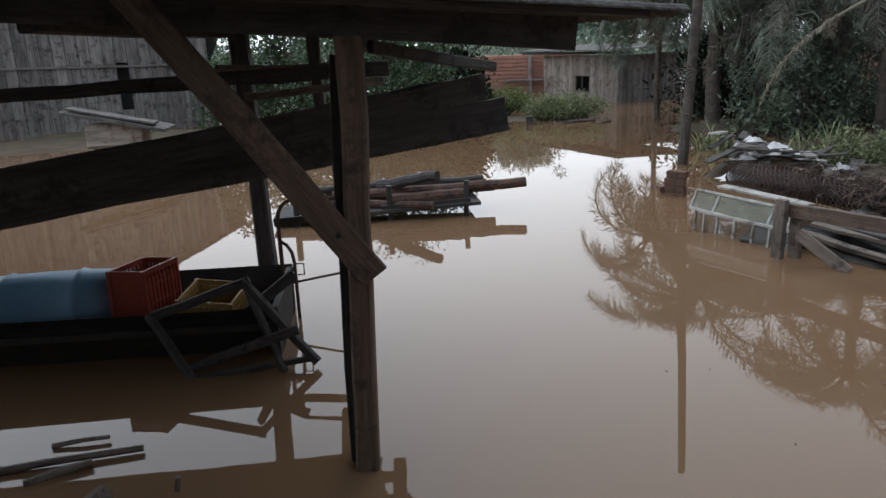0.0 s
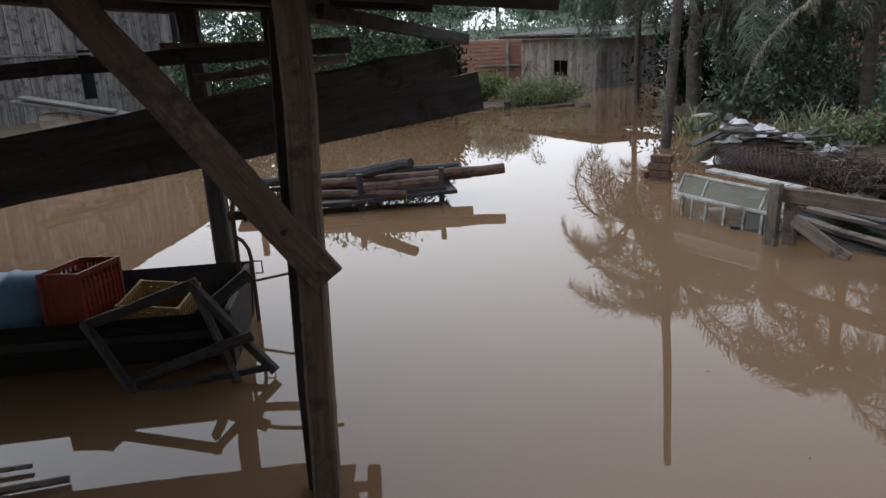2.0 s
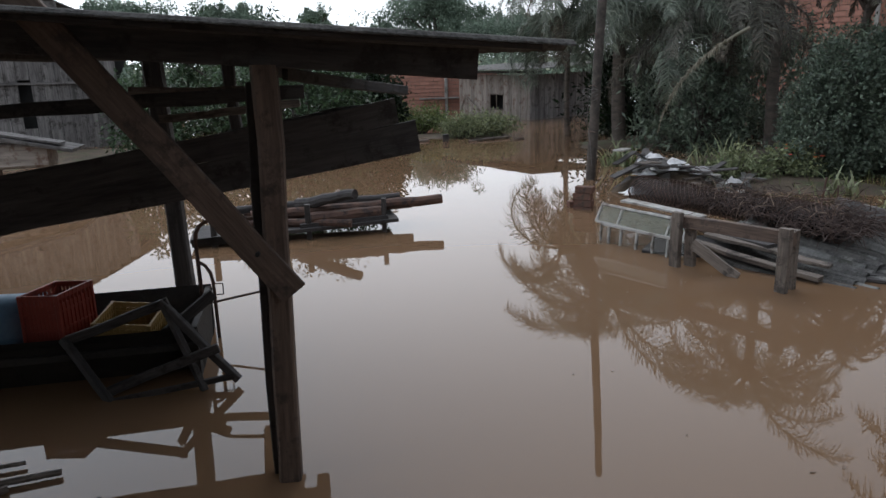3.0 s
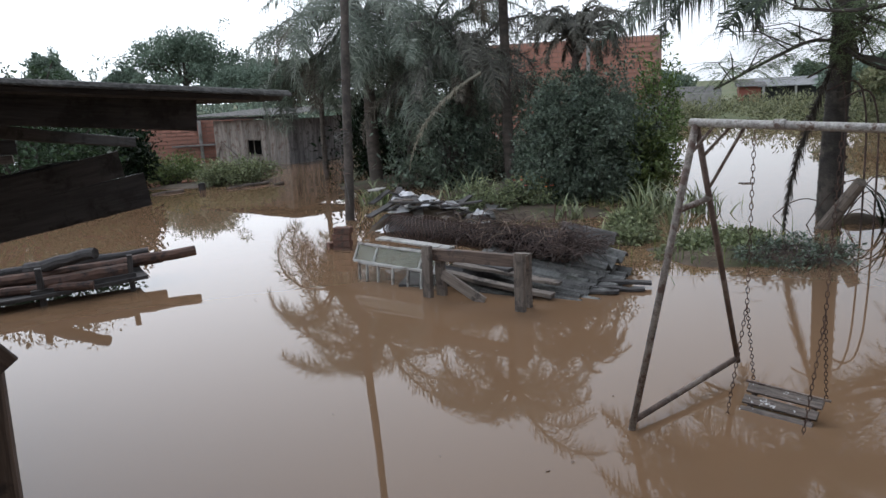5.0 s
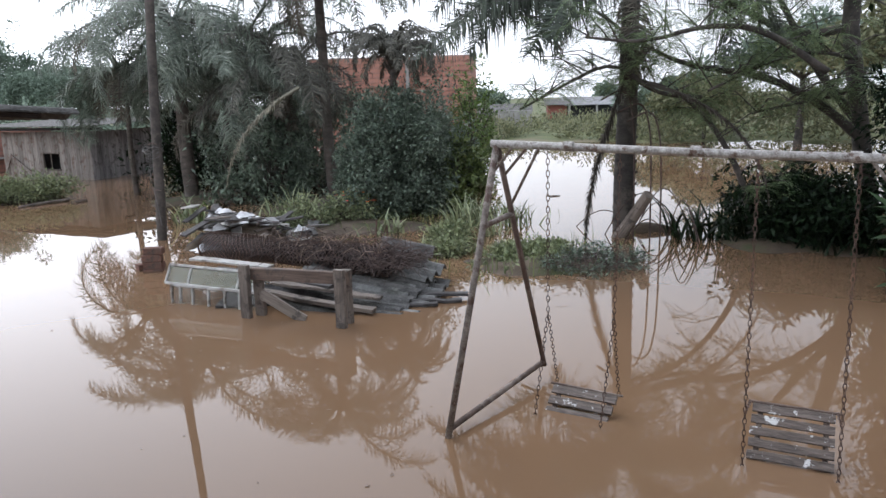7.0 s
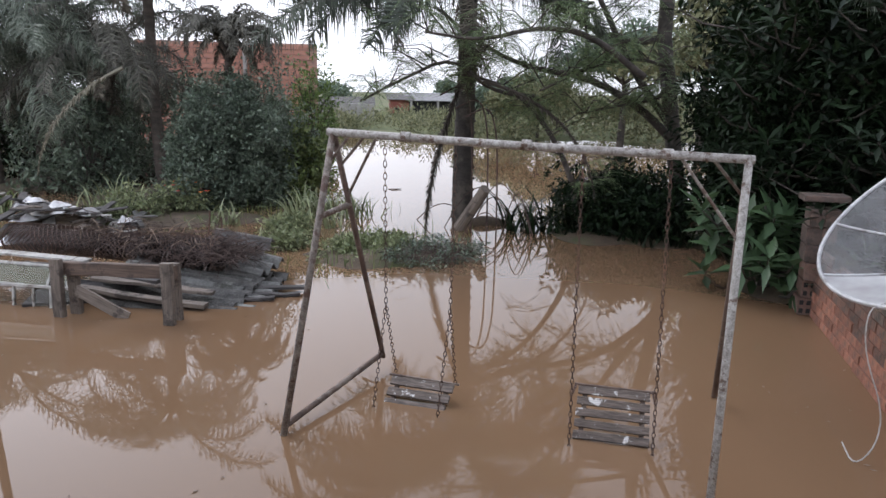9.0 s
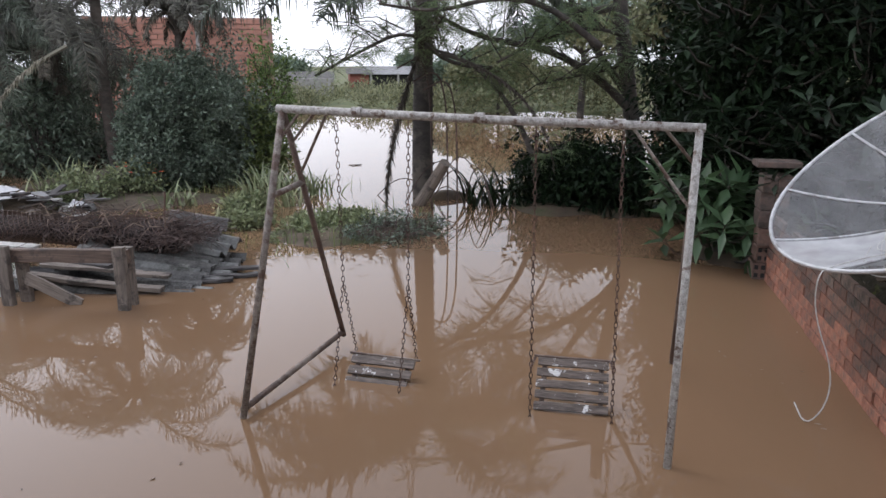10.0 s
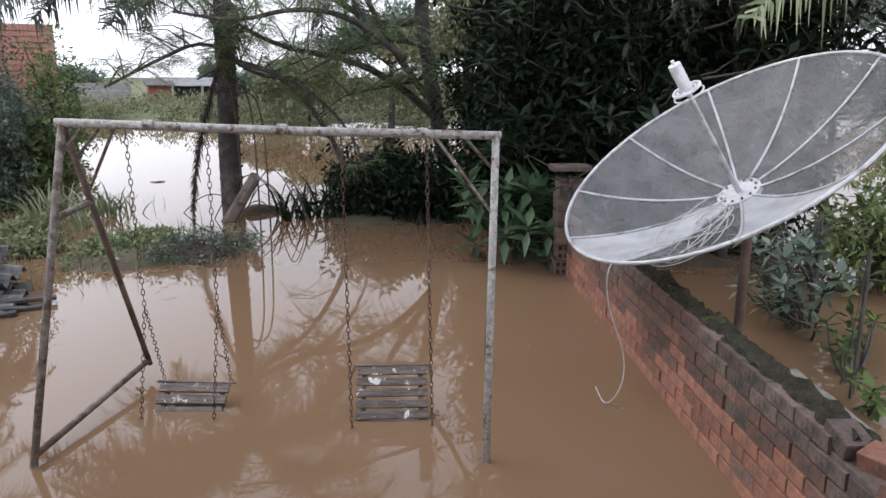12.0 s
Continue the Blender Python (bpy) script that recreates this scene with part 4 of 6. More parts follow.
for k in range(52):
    u = rng.uniform(0, 1)
    o = Vector((3.12 + 1.35 * u + rng.normal() * 0.06, 8.75 - 0.1 * u + rng.normal() * 0.22, rng.uniform(0.06, 0.42) * (1.2 - 0.75 * u)))
    a = rng.uniform(0, 3.14)
    d = Vector((math.cos(a), math.sin(a), rng.uniform(-0.3, 0.45))) * rng.uniform(0.12, 0.3)
    solo("rubble_board", Geo().beam(o - d, o + d, rng.uniform(0.05, 0.14), 0.02, (0, 0, 1), 3, 0.006), (WHITE_PAINT, DARK_WOOD, FIBRE, DARK_WOOD, HEAP_SHEET, OLD_WOOD, TIN)[k % 7], "splintered board in the rubble heap", "board", "rubble boards")


def rag(o, r, h, seed):
    r2 = np.random.default_rng(seed)
    ph = r2.uniform(0, 6, 4)
    return Geo().grid(lambda u, v: (o[0] + (u - 0.5) * 2 * r * (1 + 0.2 * math.sin(v * 7 + ph[0])), o[1] + (v - 0.5) * 1.4 * r, o[2] + h * math.sin(u * 3.14) * math.sin(v * 3.14) * (0.7 + 0.5 * math.sin(u * 9 + ph[1]) * math.cos(v * 8 + ph[2]))), 14, 14)


for k, (x, y, z, r) in enumerate(((3.55, 8.55, 0.24, 0.17), (3.9, 8.75, 0.2, 0.15), (2.85, 7.6, 0.15, 0.13), (4.4, 8.5, 0.05, 0.1), (3.4, 8.8, 0.3, 0.1), (3.7, 8.6, 0.3, 0.12), (3.3, 8.5, 0.2, 0.13), (4.05, 8.6, 0.16, 0.12), (3.5, 8.75, 0.36, 0.11))):
    solo("plastic_sheet", rag((x - 0.05, y - 0.06, z + 0.06), r, 0.07, k), PLASTIC_WHITE, "crumpled white plastic sheet on the rubble", "plastic sheet", "crumpled plastic", smooth=True)
solo("stone", Geo().grid(lambda u, v: (4.25 + 0.1 * math.sin(v * 3.14) * math.cos(u * 6.283), 8.45 + 0.08 * math.sin(v * 3.14) * math.sin(u * 6.283), 0.06 + 0.07 * math.cos(v * 3.14)), 12, 8), CONCRETE, "round grey stone among the rubble", "stone", smooth=True)

# bricks by the pole and loose ones
def brick_mesh(name, l, w, h, mat):
    g = Geo().beam((-l / 2, 0, 0), (l / 2, 0, 0), w, h, (0, 0, 1), 1, 0, 0.05)
    me = g.mesh(name, mat)
    return me


LOOSE = brick_mesh("loose_brick", 0.2, 0.1, 0.07, BRICK_DIRTY)
for k, (x, y, z, a) in enumerate(((2.33, 7.86, -0.01, 5), (2.34, 7.86, 0.066, -6), (2.33, 7.87, 0.142, 3), (2.35, 7.86, 0.218, -3), (2.36, 7.98, 0.06, 10), (4.86, 8.95, 0.12, 25), (2.3, 8.02, 0.03, 40))):
    ob = new("loose_brick", LOOSE)
    ob.matrix_world = pose(x, y, z, 0, 0, -35 + a)
    tagged(ob, "loose red clay brick stacked beside the pole" if k < 5 else "loose red brick lying on muddy ground", "brick", "loose bricks")

# ---- utility pole ----
upole = thing("utility_pole", (2.98, 9.75, 0), "weathered grey wooden utility pole with coiled wire", "pole")
part("shaft", Geo().tube([(2.955 + 0.021 * i + 0.006 * math.sin(i), 9.765 - 0.014 * i, -0.5 + i * 0.5) for i in range(11)], (0.068, 0.05), 12), BARK, upole, smooth=True)
w = Geo()
for k in range(4):
    w.tube([(2.98 + math.cos(j * 0.42) * (0.095 + 0.012 * k), 9.75 + math.sin(j * 0.42) * 0.1, 1.1 + 0.03 * k + 0.03 * math.sin(j + k)) for j in range(16)], 0.006, 4, False)
w.tube([(2.9, 9.64, 1.1), (2.88, 9.62, 0.8), (2.93, 9.62, 0.5), (2.96, 9.63, 0.2)], 0.006, 4, False)
part("wire_coil", w, FIBRE, upole)
for z in (0.65, 1.25, 1.9):
    part("staple", Geo().tube([(2.9, 9.645, z), (2.95, 9.63, z + 0.02), (3.0, 9.64, z)], 0.006, 4), RUST, upole)

# ---- plank hut, and brick house behind it ----
hut = thing("wooden_hut", (3.6, 20.2, 0), "small flooded hut of weathered vertical planks", "hut")
A, B, E_ = Vector((2.7, 22.3, 0)), Vector((4.24, 19.5, 0)), Vector((6.2, 20.7, 0))


def plank_row(parent, a, b, z0, z1, n, gap=None, slope=0.0, mat=GREY_BOARD):
    """Upright boards side by side from a to b; gap = (first, last, low, high) leaves a window hole."""
    d = b - a
    nrm = Vector((d.y, -d.x, 0)).normalized()
    for i in range(n):
        o = a + d * ((i + 0.5) / n) + nrm * random.uniform(-0.006, 0.006)
        runs = [(z0, z1 + slope * i / n)]
        if gap and gap[0] <= i <= gap[1]:
            runs = [(z0, gap[2]), (gap[3], z1 + slope * i / n)]
        for q, r in runs:
            part("wall_board", Geo().beam(o + Vector((0, 0, q)), o + Vector((0, 0, r + random.uniform(-0.02, 0.01))), 0.025, d.length / n * 0.965, d, 1, 0, 0.1), mat, parent)


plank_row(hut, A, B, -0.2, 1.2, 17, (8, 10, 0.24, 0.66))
# side wall painted darker than the front so the corner shows
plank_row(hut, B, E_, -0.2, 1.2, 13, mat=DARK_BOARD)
inn = Vector((0.5, 0.35, 0))
# black panel behind the boards in place of the unlit room
part("shade_panel", Geo().beam(A + inn + Vector((0, 0, 0.5)), B + inn * 0.3 + Vector((0.12, 0.2, 0.5)), 0.1, 1.3, (0, 0, 1), 1), BLACK, hut)
hw = A.lerp(B, 0.56)
hd = (B - A).normalized()
wf = part("window", Geo().beam(hw - hd * 0.3 + Vector((-0.02, -0.02, 0.24)), hw + hd * 0.3 + Vector((-0.02, -0.02, 0.24)), 0.04, 0.035).beam(hw - hd * 0.3 + Vector((-0.02, -0.02, 0.66)), hw + hd * 0.3 + Vector((-0.02, -0.02, 0.66)), 0.04, 0.035)
          .beam(hw - hd * 0.29 + Vector((-0.02, -0.02, 0.24)), hw - hd * 0.29 + Vector((-0.02, -0.02, 0.66)), 0.04, 0.03).beam(hw + Vector((-0.02, -0.02, 0.24)), hw + Vector((-0.02, -0.02, 0.66)), 0.02, 0.015), OLD_WOOD, hut, "small open window with a wooden frame")
part("roof", sheet(A + Vector((-0.75, 0.3, 1.34)), (2.2, -3.9, 0.0), (2.4, 1.5, 0.12), 0.012, 0.12), FIBRE, hut, "grey corrugated roof")
part("eave_board", Geo().beam(A + Vector((-0.6, 0.25, 1.27)), B + Vector((0.2, -0.5, 1.26)), 0.05, 0.07), DARK_WOOD, hut)
part("brace", Geo().beam(A.lerp(B, 0.1) + Vector((-0.05, -0.05, 0.6)), A.lerp(B, 0.38) + Vector((-0.05, -0.05, 0.02)), 0.03, 0.07), GREY_BOARD, hut)
part("brace", Geo().beam(A.lerp(B, 0.1) + Vector((-0.05, -0.05, 0.55)), A.lerp(B, 0.02) + Vector((-0.05, -0.05, 0.15)), 0.03, 0.05), GREY_BOARD, hut)


def brick_house(name, o, ux, width, height, depth, label, cols=(), courses=0.2, bl=0.4):
    """Unplastered hollow-brick building: courses of bricks on a mortar core, with concrete columns."""
    t = thing(name, o, label, "house", "brick houses")
    ux = Vector(ux).normalized()
    uy = Vector((-ux.y, ux.x, 0))
    o = Vector(o)
    core = Geo().beam(o + uy * depth / 2 + Vector((0, 0, height / 2 - 0.2)), o + ux * width + uy * depth / 2 + Vector((0, 0, height / 2 - 0.2)), depth - 0.03, height + 0.4, (0, 0, 1), 1, 0, 0.01)
    part("wall", core, PALE_MORTAR, t)
    me = brick_mesh("brick", bl - 0.02, 0.05, courses - 0.02, BRICK_FAR)
    ang = math.atan2(ux.y, ux.x)
    for r in range(int(height / courses)):
        n = int(width / bl)
        for c in range(n):
            p = o + ux * ((c + 0.5 + 0.5 * (r % 2)) * bl) + Vector((0, 0, (r + 0.5) * courses))
            if (p - o).dot(ux) + bl / 2 > width:
                continue
            ob = under(new("brick", me), t)
            ob.matrix_basis = Matrix.Translation(p) @ Euler((0, 0, ang)).to_matrix().to_4x4()
    for c in cols:
        p = o + ux * c - uy * 0.03
        part("column", Geo().beam(p + Vector((0, 0, -0.2)), p + Vector((0, 0, height + 0.02)), 0.3, 0.1, ux, 2, 0.003), CONCRETE, t, "grey concrete column")
    return t


brick_house("brick_house", (-0.6, 24.6, 0), (1, -0.06, 0), 4.8, 1.2, 3, "low unplastered orange brick house behind the hut", (3.1,), 0.12, 0.3)
part("ledge", Geo().beam((1.6, 24.3, 0.42), (2.9, 24.25, 0.42), 0.12, 0.05), CONCRETE, bpy.data.objects["brick_house"])
brick_house("brick_house", (10.4, 19.7, 0), (0.78, -0.62, 0), 4.9, 2.98, 4, "tall unplastered orange brick house behind the shrubs", (2.9,), 0.14, 0.34)
big = [o for o in bpy.data.objects if o.name == "brick_house.001"][0]
for s in (2.85, 3.0):
    p = Vector((10.4, 19.7, 2.95)) + Vector((0.78, -0.62, 0)) * s
    part("starter_bar", Geo().tube([p, p + Vector((0, 0, 0.55))], 0.012, 5), RUST, big)

# ---- grey plank house on the far side of the shed ----
farm = thing("plank_house", (-8, 17, 0), "large grey house of bleached upright boards", "house")
HA, HB = Vector((-11.5, 15.2, 0)), Vector((-5.55, 17.3, 0))
# the weak light on this wall is put into the board colour
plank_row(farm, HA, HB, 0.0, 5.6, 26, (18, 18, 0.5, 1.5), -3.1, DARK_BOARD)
# two black sheets added behind the boards: unlit room, and gaps closed against light
part("shade_panel", Geo().beam(HA + Vector((-0.1, 0.25, 1.2)), HB + Vector((-0.15, 0.25, 1.2)), 0.1, 2.4), BLACK, farm)
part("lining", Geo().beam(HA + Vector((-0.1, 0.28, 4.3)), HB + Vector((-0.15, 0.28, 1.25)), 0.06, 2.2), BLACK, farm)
part("roof", sheet(HA + Vector((-0.5, -0.2, 5.9)), (6.9, 2.43, -3.5), (-1.0, 2.8, 0.0), 0.02, 0.15), FIBRE, farm, "dark sheet roof")
part("wall_rail", Geo().beam(HA + Vector((0, -0.06, 1.5)), HB + Vector((0, -0.06, 1.4)), 0.03, 0.05), DARK_BOARD, farm)
shack = thing("storage_box", (-5.0, 11.3, 0), "pale wooden storage box with a plank lid on posts", "box")
part("body", Geo().beam((-5.45, 11.2, 0.5), (-4.65, 11.3, 0.5), 0.5, 0.35), GREY_BOARD, shack)
part("lid", Geo().beam((-5.7, 11.1, 0.88), (-4.25, 11.25, 0.57), 0.7, 0.05, (0, 0, 1), 3, 0.01), DARK_BOARD, shack)
part("lid_board", Geo().beam((-5.6, 10.95, 0.925), (-4.4, 11.1, 0.66), 0.3, 0.03, (0, 0, 1), 3, 0.01), DARK_BOARD, shack)
for x in (-5.4, -4.7):
    part("leg", Geo().beam((x, 11.2, -0.3), (x, 11.2, 0.4), 0.08, 0.08, (1, 0, 0)), OLD_WOOD, shack)

# ---- far houses over the water ----
def far_house(o, ux, w, d, h, wall, roof, label, rise=0.5, openings=()):
    t = thing("far_house", o, label, "house", "houses over the water")
    ux = Vector(ux).normalized()
    uy = Vector((-ux.y, ux.x, 0))
    o = Vector(o)
    part("wall", Geo().beam(o + uy * d / 2 + Vector((0, 0, h / 2)), o + ux * w + uy * d / 2 + Vector((0, 0, h / 2)), d, h, (0, 0, 1), 1, 0, 0.01), wall, t)
    part("roof", sheet(o - ux * 0.2 - uy * 0.5 + Vector((0, 0, h + 0.04)), ux * (w + 0.4), uy * (d + 1) + Vector((0, 0, rise)), 0.02, 0.3, 0.03), roof, t)
    for a, b, c, e in openings:
        # flat black bars give window openings their shade as colour
        win = part("window", Geo().beam(o + ux * a - uy * 0.05 + Vector((0, 0, c)), o + ux * b - uy * 0.05 + Vector((0, 0, c)), 0.06, e - c, (0, 0, 1)), BLACK, t)
    return t


HX = Vector((0.72, -0.69, 0))
far_house((36.0, 35.2, 0.0), HX, 1.4, 4, 1.15, RED_TIN, FIBRE, "small red-walled house on the far bank", 0.35, ((0.3, 0.6, 0.5, 0.8),))
# black wall block stands for the shade beneath the open roof
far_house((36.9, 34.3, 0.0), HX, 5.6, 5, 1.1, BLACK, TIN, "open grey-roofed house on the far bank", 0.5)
for k in range(4):
    part("post", Geo().beam((36.7 + k * 1.3, 33.9 - k * 1.24, 0.0), (36.7 + k * 1.3, 33.9 - k * 1.24, 1.12), 0.12, 0.12, (1, 0, 0)), CONCRETE, bpy.data.objects["far_house.001"])
far_house((32.8, 38.8, 0.0), HX, 3.6, 4, 0.75, CONCRETE, FIBRE, "low house with a dark roof on the far bank", 0.5, ((1, 2, 0.2, 0.6), (3, 4, 0.2, 0.6)))
solo("garden_wall", Geo().beam((23.5, 31.5, 0.5), (27.5, 28.0, 0.5), 0.15, 1.1, (0, 0, 1), 6, 0.02), CONCRETE, "grey concrete boundary wall on the far bank", "wall")

# ---- swing set ----
swing = thing("swing_set", (3.0, 1.9, 0), "weathered steel pipe swing frame standing in flood water", "swing set")
TL, TR = Vector((2.59, 2.61, 1.49)), Vector((3.39, 0.95, 1.43))
FL, RL, FR, RR_ = Vector((2.33, 2.72, 0)), Vector((3.29, 2.99, 0.1)), Vector((3.15, 0.89, 0)), Vector((4.27, 1.29, 0))
ext = lambda a, b, k: a + (b - a) * k
part("crossbar", Geo().tube([TL - (TR - TL) * 0.015, TL.lerp(TR, 0.5) - Vector((0, 0, 0.006)), TR + (TR - TL) * 0.012], 0.0188, 14), PIPE, swing, "flaking whitish crossbar", True)
for a, b in ((TL, FL), (TL, RL), (TR, FR), (TR, RR_)):
    part("leg", Geo().tube([a, a.lerp(b, 0.5), ext(a, b, 1.02 if b is RL else 1.2)], 0.0175 if b in (FL, FR) else 0.015, 12), PIPE if b is FR else PIPE_LEG if b is FL else RUST, swing, smooth=True)
part("bottom_bar", Geo().tube([FL + Vector((0, 0, 0.04)), RL], 0.016, 10), RUST, swing, "dark rusty bottom bar", True)
part("tie_bar", Geo().tube([TL.lerp(FL, 0.27), TL.lerp(RL, 0.27)], 0.015, 10), PIPE_LEG, swing, "", True)
for k in (0.195, 0.5, 0.825):
    o = TL.lerp(TR, k)
    dd = (TR - TL).normalized() * 0.022
    cl = part("collar", Geo().tube([o - dd, o + dd], 0.0238, 12), PIPE, swing)
    part("bolt", Geo().tube([o + Vector((-0.03, -0.015, 0)), o + Vector((-0.055, -0.03, 0))], 0.009, 6), RUST, cl)
for a, b in ((TL.lerp(TR, 0.05), TL.lerp(FL, 0.1)), (TL.lerp(TR, 0.12), TL.lerp(RL, 0.24)), (TL.lerp(TR, 0.09), TL.lerp(RL, 0.12)), (TR.lerp(TL, 0.15), TR.lerp(FR, 0.24)), (TR.lerp(TL, 0.08), TR.lerp(RR_, 0.12))):
    part("gusset_rod", Geo().tube([a, b], 0.0075, 8), PIPE_LEG, swing)


def chain(pts, pitch=0.03, wire=0.0021):
    """Welded links, each a quarter turn from the last, along a line of points."""
    pts = [Vector(q) for q in pts]
    g = Geo()
    turn = 0
    for a, b in zip(pts, pts[1:]):
        n = max(1, round((b - a).length / pitch))
        d = (b - a).normalized()
        s0 = d.cross(Vector((0.7, 0.7, 0.1))).normalized()
        for i in range(n):
            o = a.lerp(b, (i + 0.5) / n)
            s = s0 if turn % 2 else d.cross(s0)
            turn += 1
            ring = [o + d * math.cos(k * 0.7854) * pitch * 0.66 + s * math.sin(k * 0.7854) * pitch * 0.27 for k in range(9)]
            g.tube(ring, wire, 5, False)
    return g


def swing_seat(t, fl, fr, rl, rr, slats, mat):
    fl, fr, rl, rr = map(Vector, (fl, fr, rl, rr))
    t = part("swing_seat", Geo().tube([rl - (rr - rl) * 0.06, rr + (rr - rl) * 0.06], 0.007, 8), RUST, swing, t)
    up = (fr - fl).cross(rl - fl)
    for i in range(slats):
        k = (i + 0.5) / slats
        a, b = fl.lerp(rl, k), fr.lerp(rr, k)
        part("slat", Geo().beam(a, b, (rl - fl).length / slats * 0.72, 0.016, up, 3, 0.002), mat, t)
    for k in (0.1, 0.9):
        part("bearer", Geo().beam(fl.lerp(fr, k) - up.normalized() * 0.02, rl.lerp(rr, k) - up.normalized() * 0.02, 0.025, 0.02, up), RUST, t)
    return t


s1 = swing_seat("slatted wooden seat tilted half under water", (2.88, 2.61, -0.07), (3.02, 2.30, -0.07), (3.08, 2.69, 0.105), (3.21, 2.34, 0.105), 4, SEAT_WOOD)
c1, c2 = TL.lerp(TR, 0.14), TL.lerp(TR, 0.325)
m1, m2 = Vector((2.83, 2.5, 0.62)), Vector((2.95, 2.17, 0.63))
for top, mid, front, rear in ((c1, m1, (2.86, 2.63, -0.02), (3.09, 2.68, 0.12)), (c2, m2, (3.0, 2.29, -0.02), (3.21, 2.34, 0.11))):
    part("chain", chain([top - Vector((0, 0, 0.03)), mid, front]), RUST_DARK, s1)
    part("chain", chain([mid, rear]), RUST_DARK, s1)
s2 = swing_seat("slatted wooden seat with white paint flakes", (3.2, 1.6, -0.09), (3.36, 1.26, -0.09), (3.42, 1.69, 0.225), (3.57, 1.37, 0.225), 7, SEAT_WOOD)
c3, c4 = TL.lerp(TR, 0.635), TL.lerp(TR, 0.835)
for top, front, rear in ((c3, (3.19, 1.6, -0.02), (3.41, 1.7, 0.23)), (c4, (3.37, 1.25, -0.02), (3.57, 1.36, 0.23))):
    mid = top.lerp(Vector(front), 0.62)
    part("chain", chain([top - Vector((0, 0, 0.03)), mid, front]), RUST_DARK, s2)
    part("chain", chain([top.lerp(Vector(front), 0.8), rear]), RUST_DARK, s2)

# ---- satellite dish ----
dish = thing("satellite_dish", (4.95, -0.05, 0), "large perforated mesh satellite dish on a steel post", "satellite dish")
DC, DN, DR, DD = Vector((4.687, 0.092, 1.276)), Vector((-0.361, 0.439, 0.823)).normalized(), 0.95, 0.29
du = DN.cross(Vector((0, 0, 1))).normalized()
dw = du.cross(DN)
bowl = lambda rr, a: DC - DN * DD * (1 - rr * rr) + (du * math.cos(a) + dw * math.sin(a)) * DR * rr
NP = 10
for k in range(NP):
    a0 = k * 6.28319 / NP
    # petals 5 and 7 have sky glare painted in through the lighter mesh
    pt = part("petal", Geo().grid(lambda u, v: bowl(0.1 + 0.9 * u, a0 + v * 6.28319 / NP), 10, 4), DISH_BRIGHT if k in (5, 7) else DISH_MESH, dish, "mesh panel with sky glare put into its colour" if k in (5, 7) else "", True)
    part("rib", Geo().tube([bowl(0.12 + 0.088 * i, a0) + DN * 0.006 for i in range(11)], 0.0075, 6), DISH_RIM, dish)
part("rim", Geo().tube([bowl(1.0, k * 6.28319 / 64) for k in range(65)], 0.011, 7, False), DISH_RIM, dish, "bright aluminium rim", True)
hub = bowl(0, 0)
hb = part("hub", Geo().tube([hub - DN * 0.02, hub + DN * 0.012], 0.125, 24), DISH_RIM, dish, "round riveted hub plate")
for k in range(12):
    o = hub + (du * math.cos(k * 0.5236) + dw * math.sin(k * 0.5236)) * 0.1
    part("bolt", Geo().tube([o + DN * 0.01, o + DN * 0.02], 0.008, 6), RUST, hb)
feed = hub + DN * 0.7
part("feed_arm", Geo().tube([hub, hub + DN * 0.3, feed + DN * 0.02], 0.016, 8), DISH_RIM, dish)
fd = part("feed_ring", Geo().tube([feed + (du * math.cos(k * 0.3307) + dw * math.sin(k * 0.3307)) * 0.075 for k in range(20)], 0.008, 6, False)
          .tube([feed + (du * math.cos(k * 0.3307) + dw * math.sin(k * 0.3307)) * 0.052 for k in range(20)], 0.005, 6, False)
          .tube([feed + DN * -0.03 + (du * math.cos(k * 0.3307) + dw * math.sin(k * 0.3307)) * 0.082 for k in range(20)], 0.005, 6, False), PLASTIC_WHITE, dish, "white scalar ring of the feed")
for k in range(6):
    o = (du * math.cos(k * 1.047) + dw * math.sin(k * 1.047))
    part("spoke", Geo().tube([feed + o * 0.02, feed + o * 0.075], 0.005, 5), PLASTIC_WHITE, fd)
part("converter", Geo().tube([feed - DN * 0.02, feed + DN * 0.07, feed + DN * 0.072, feed + DN * 0.15, feed + DN * 0.155], 0.034, 14).tube([feed + DN * 0.15, feed + DN * 0.18], 0.01, 8), PLASTIC_WHITE, dish, "white cylindrical signal converter")
part("post", Geo().tube([(4.96, -0.1, -0.4), (4.96, -0.1, 0.86)], 0.03, 12), RUST_DARK, dish, "grey steel post")
part("mount", Geo().beam((4.96, -0.1, 0.84), hub - DN * 0.02, 0.12, 0.05), RUST, dish)
rng = np.random.default_rng(11)
cc = bowl(0.6, 4.05)
path = []
for k in range(7):
    r0, ox, oy = rng.uniform(0.07, 0.24), rng.normal() * 0.07, rng.normal() * 0.1
    path += [cc + du * (ox + math.cos(j * 0.55 + k) * r0 * 0.7) + dw * (oy + math.sin(j * 0.55 + k) * r0 * 1.2) + DN * (0.03 + 0.09 * math.sin(j * 0.28 + k * 1.3) ** 2) for j in range(12)]
cb = Geo().tube(bend(path), 0.0027, 5)
solo("cable_coil", cb, CABLE, "tangled loops of pale coaxial cable lying in the dish", "cable")
lip = bowl(1.0, radians(255))
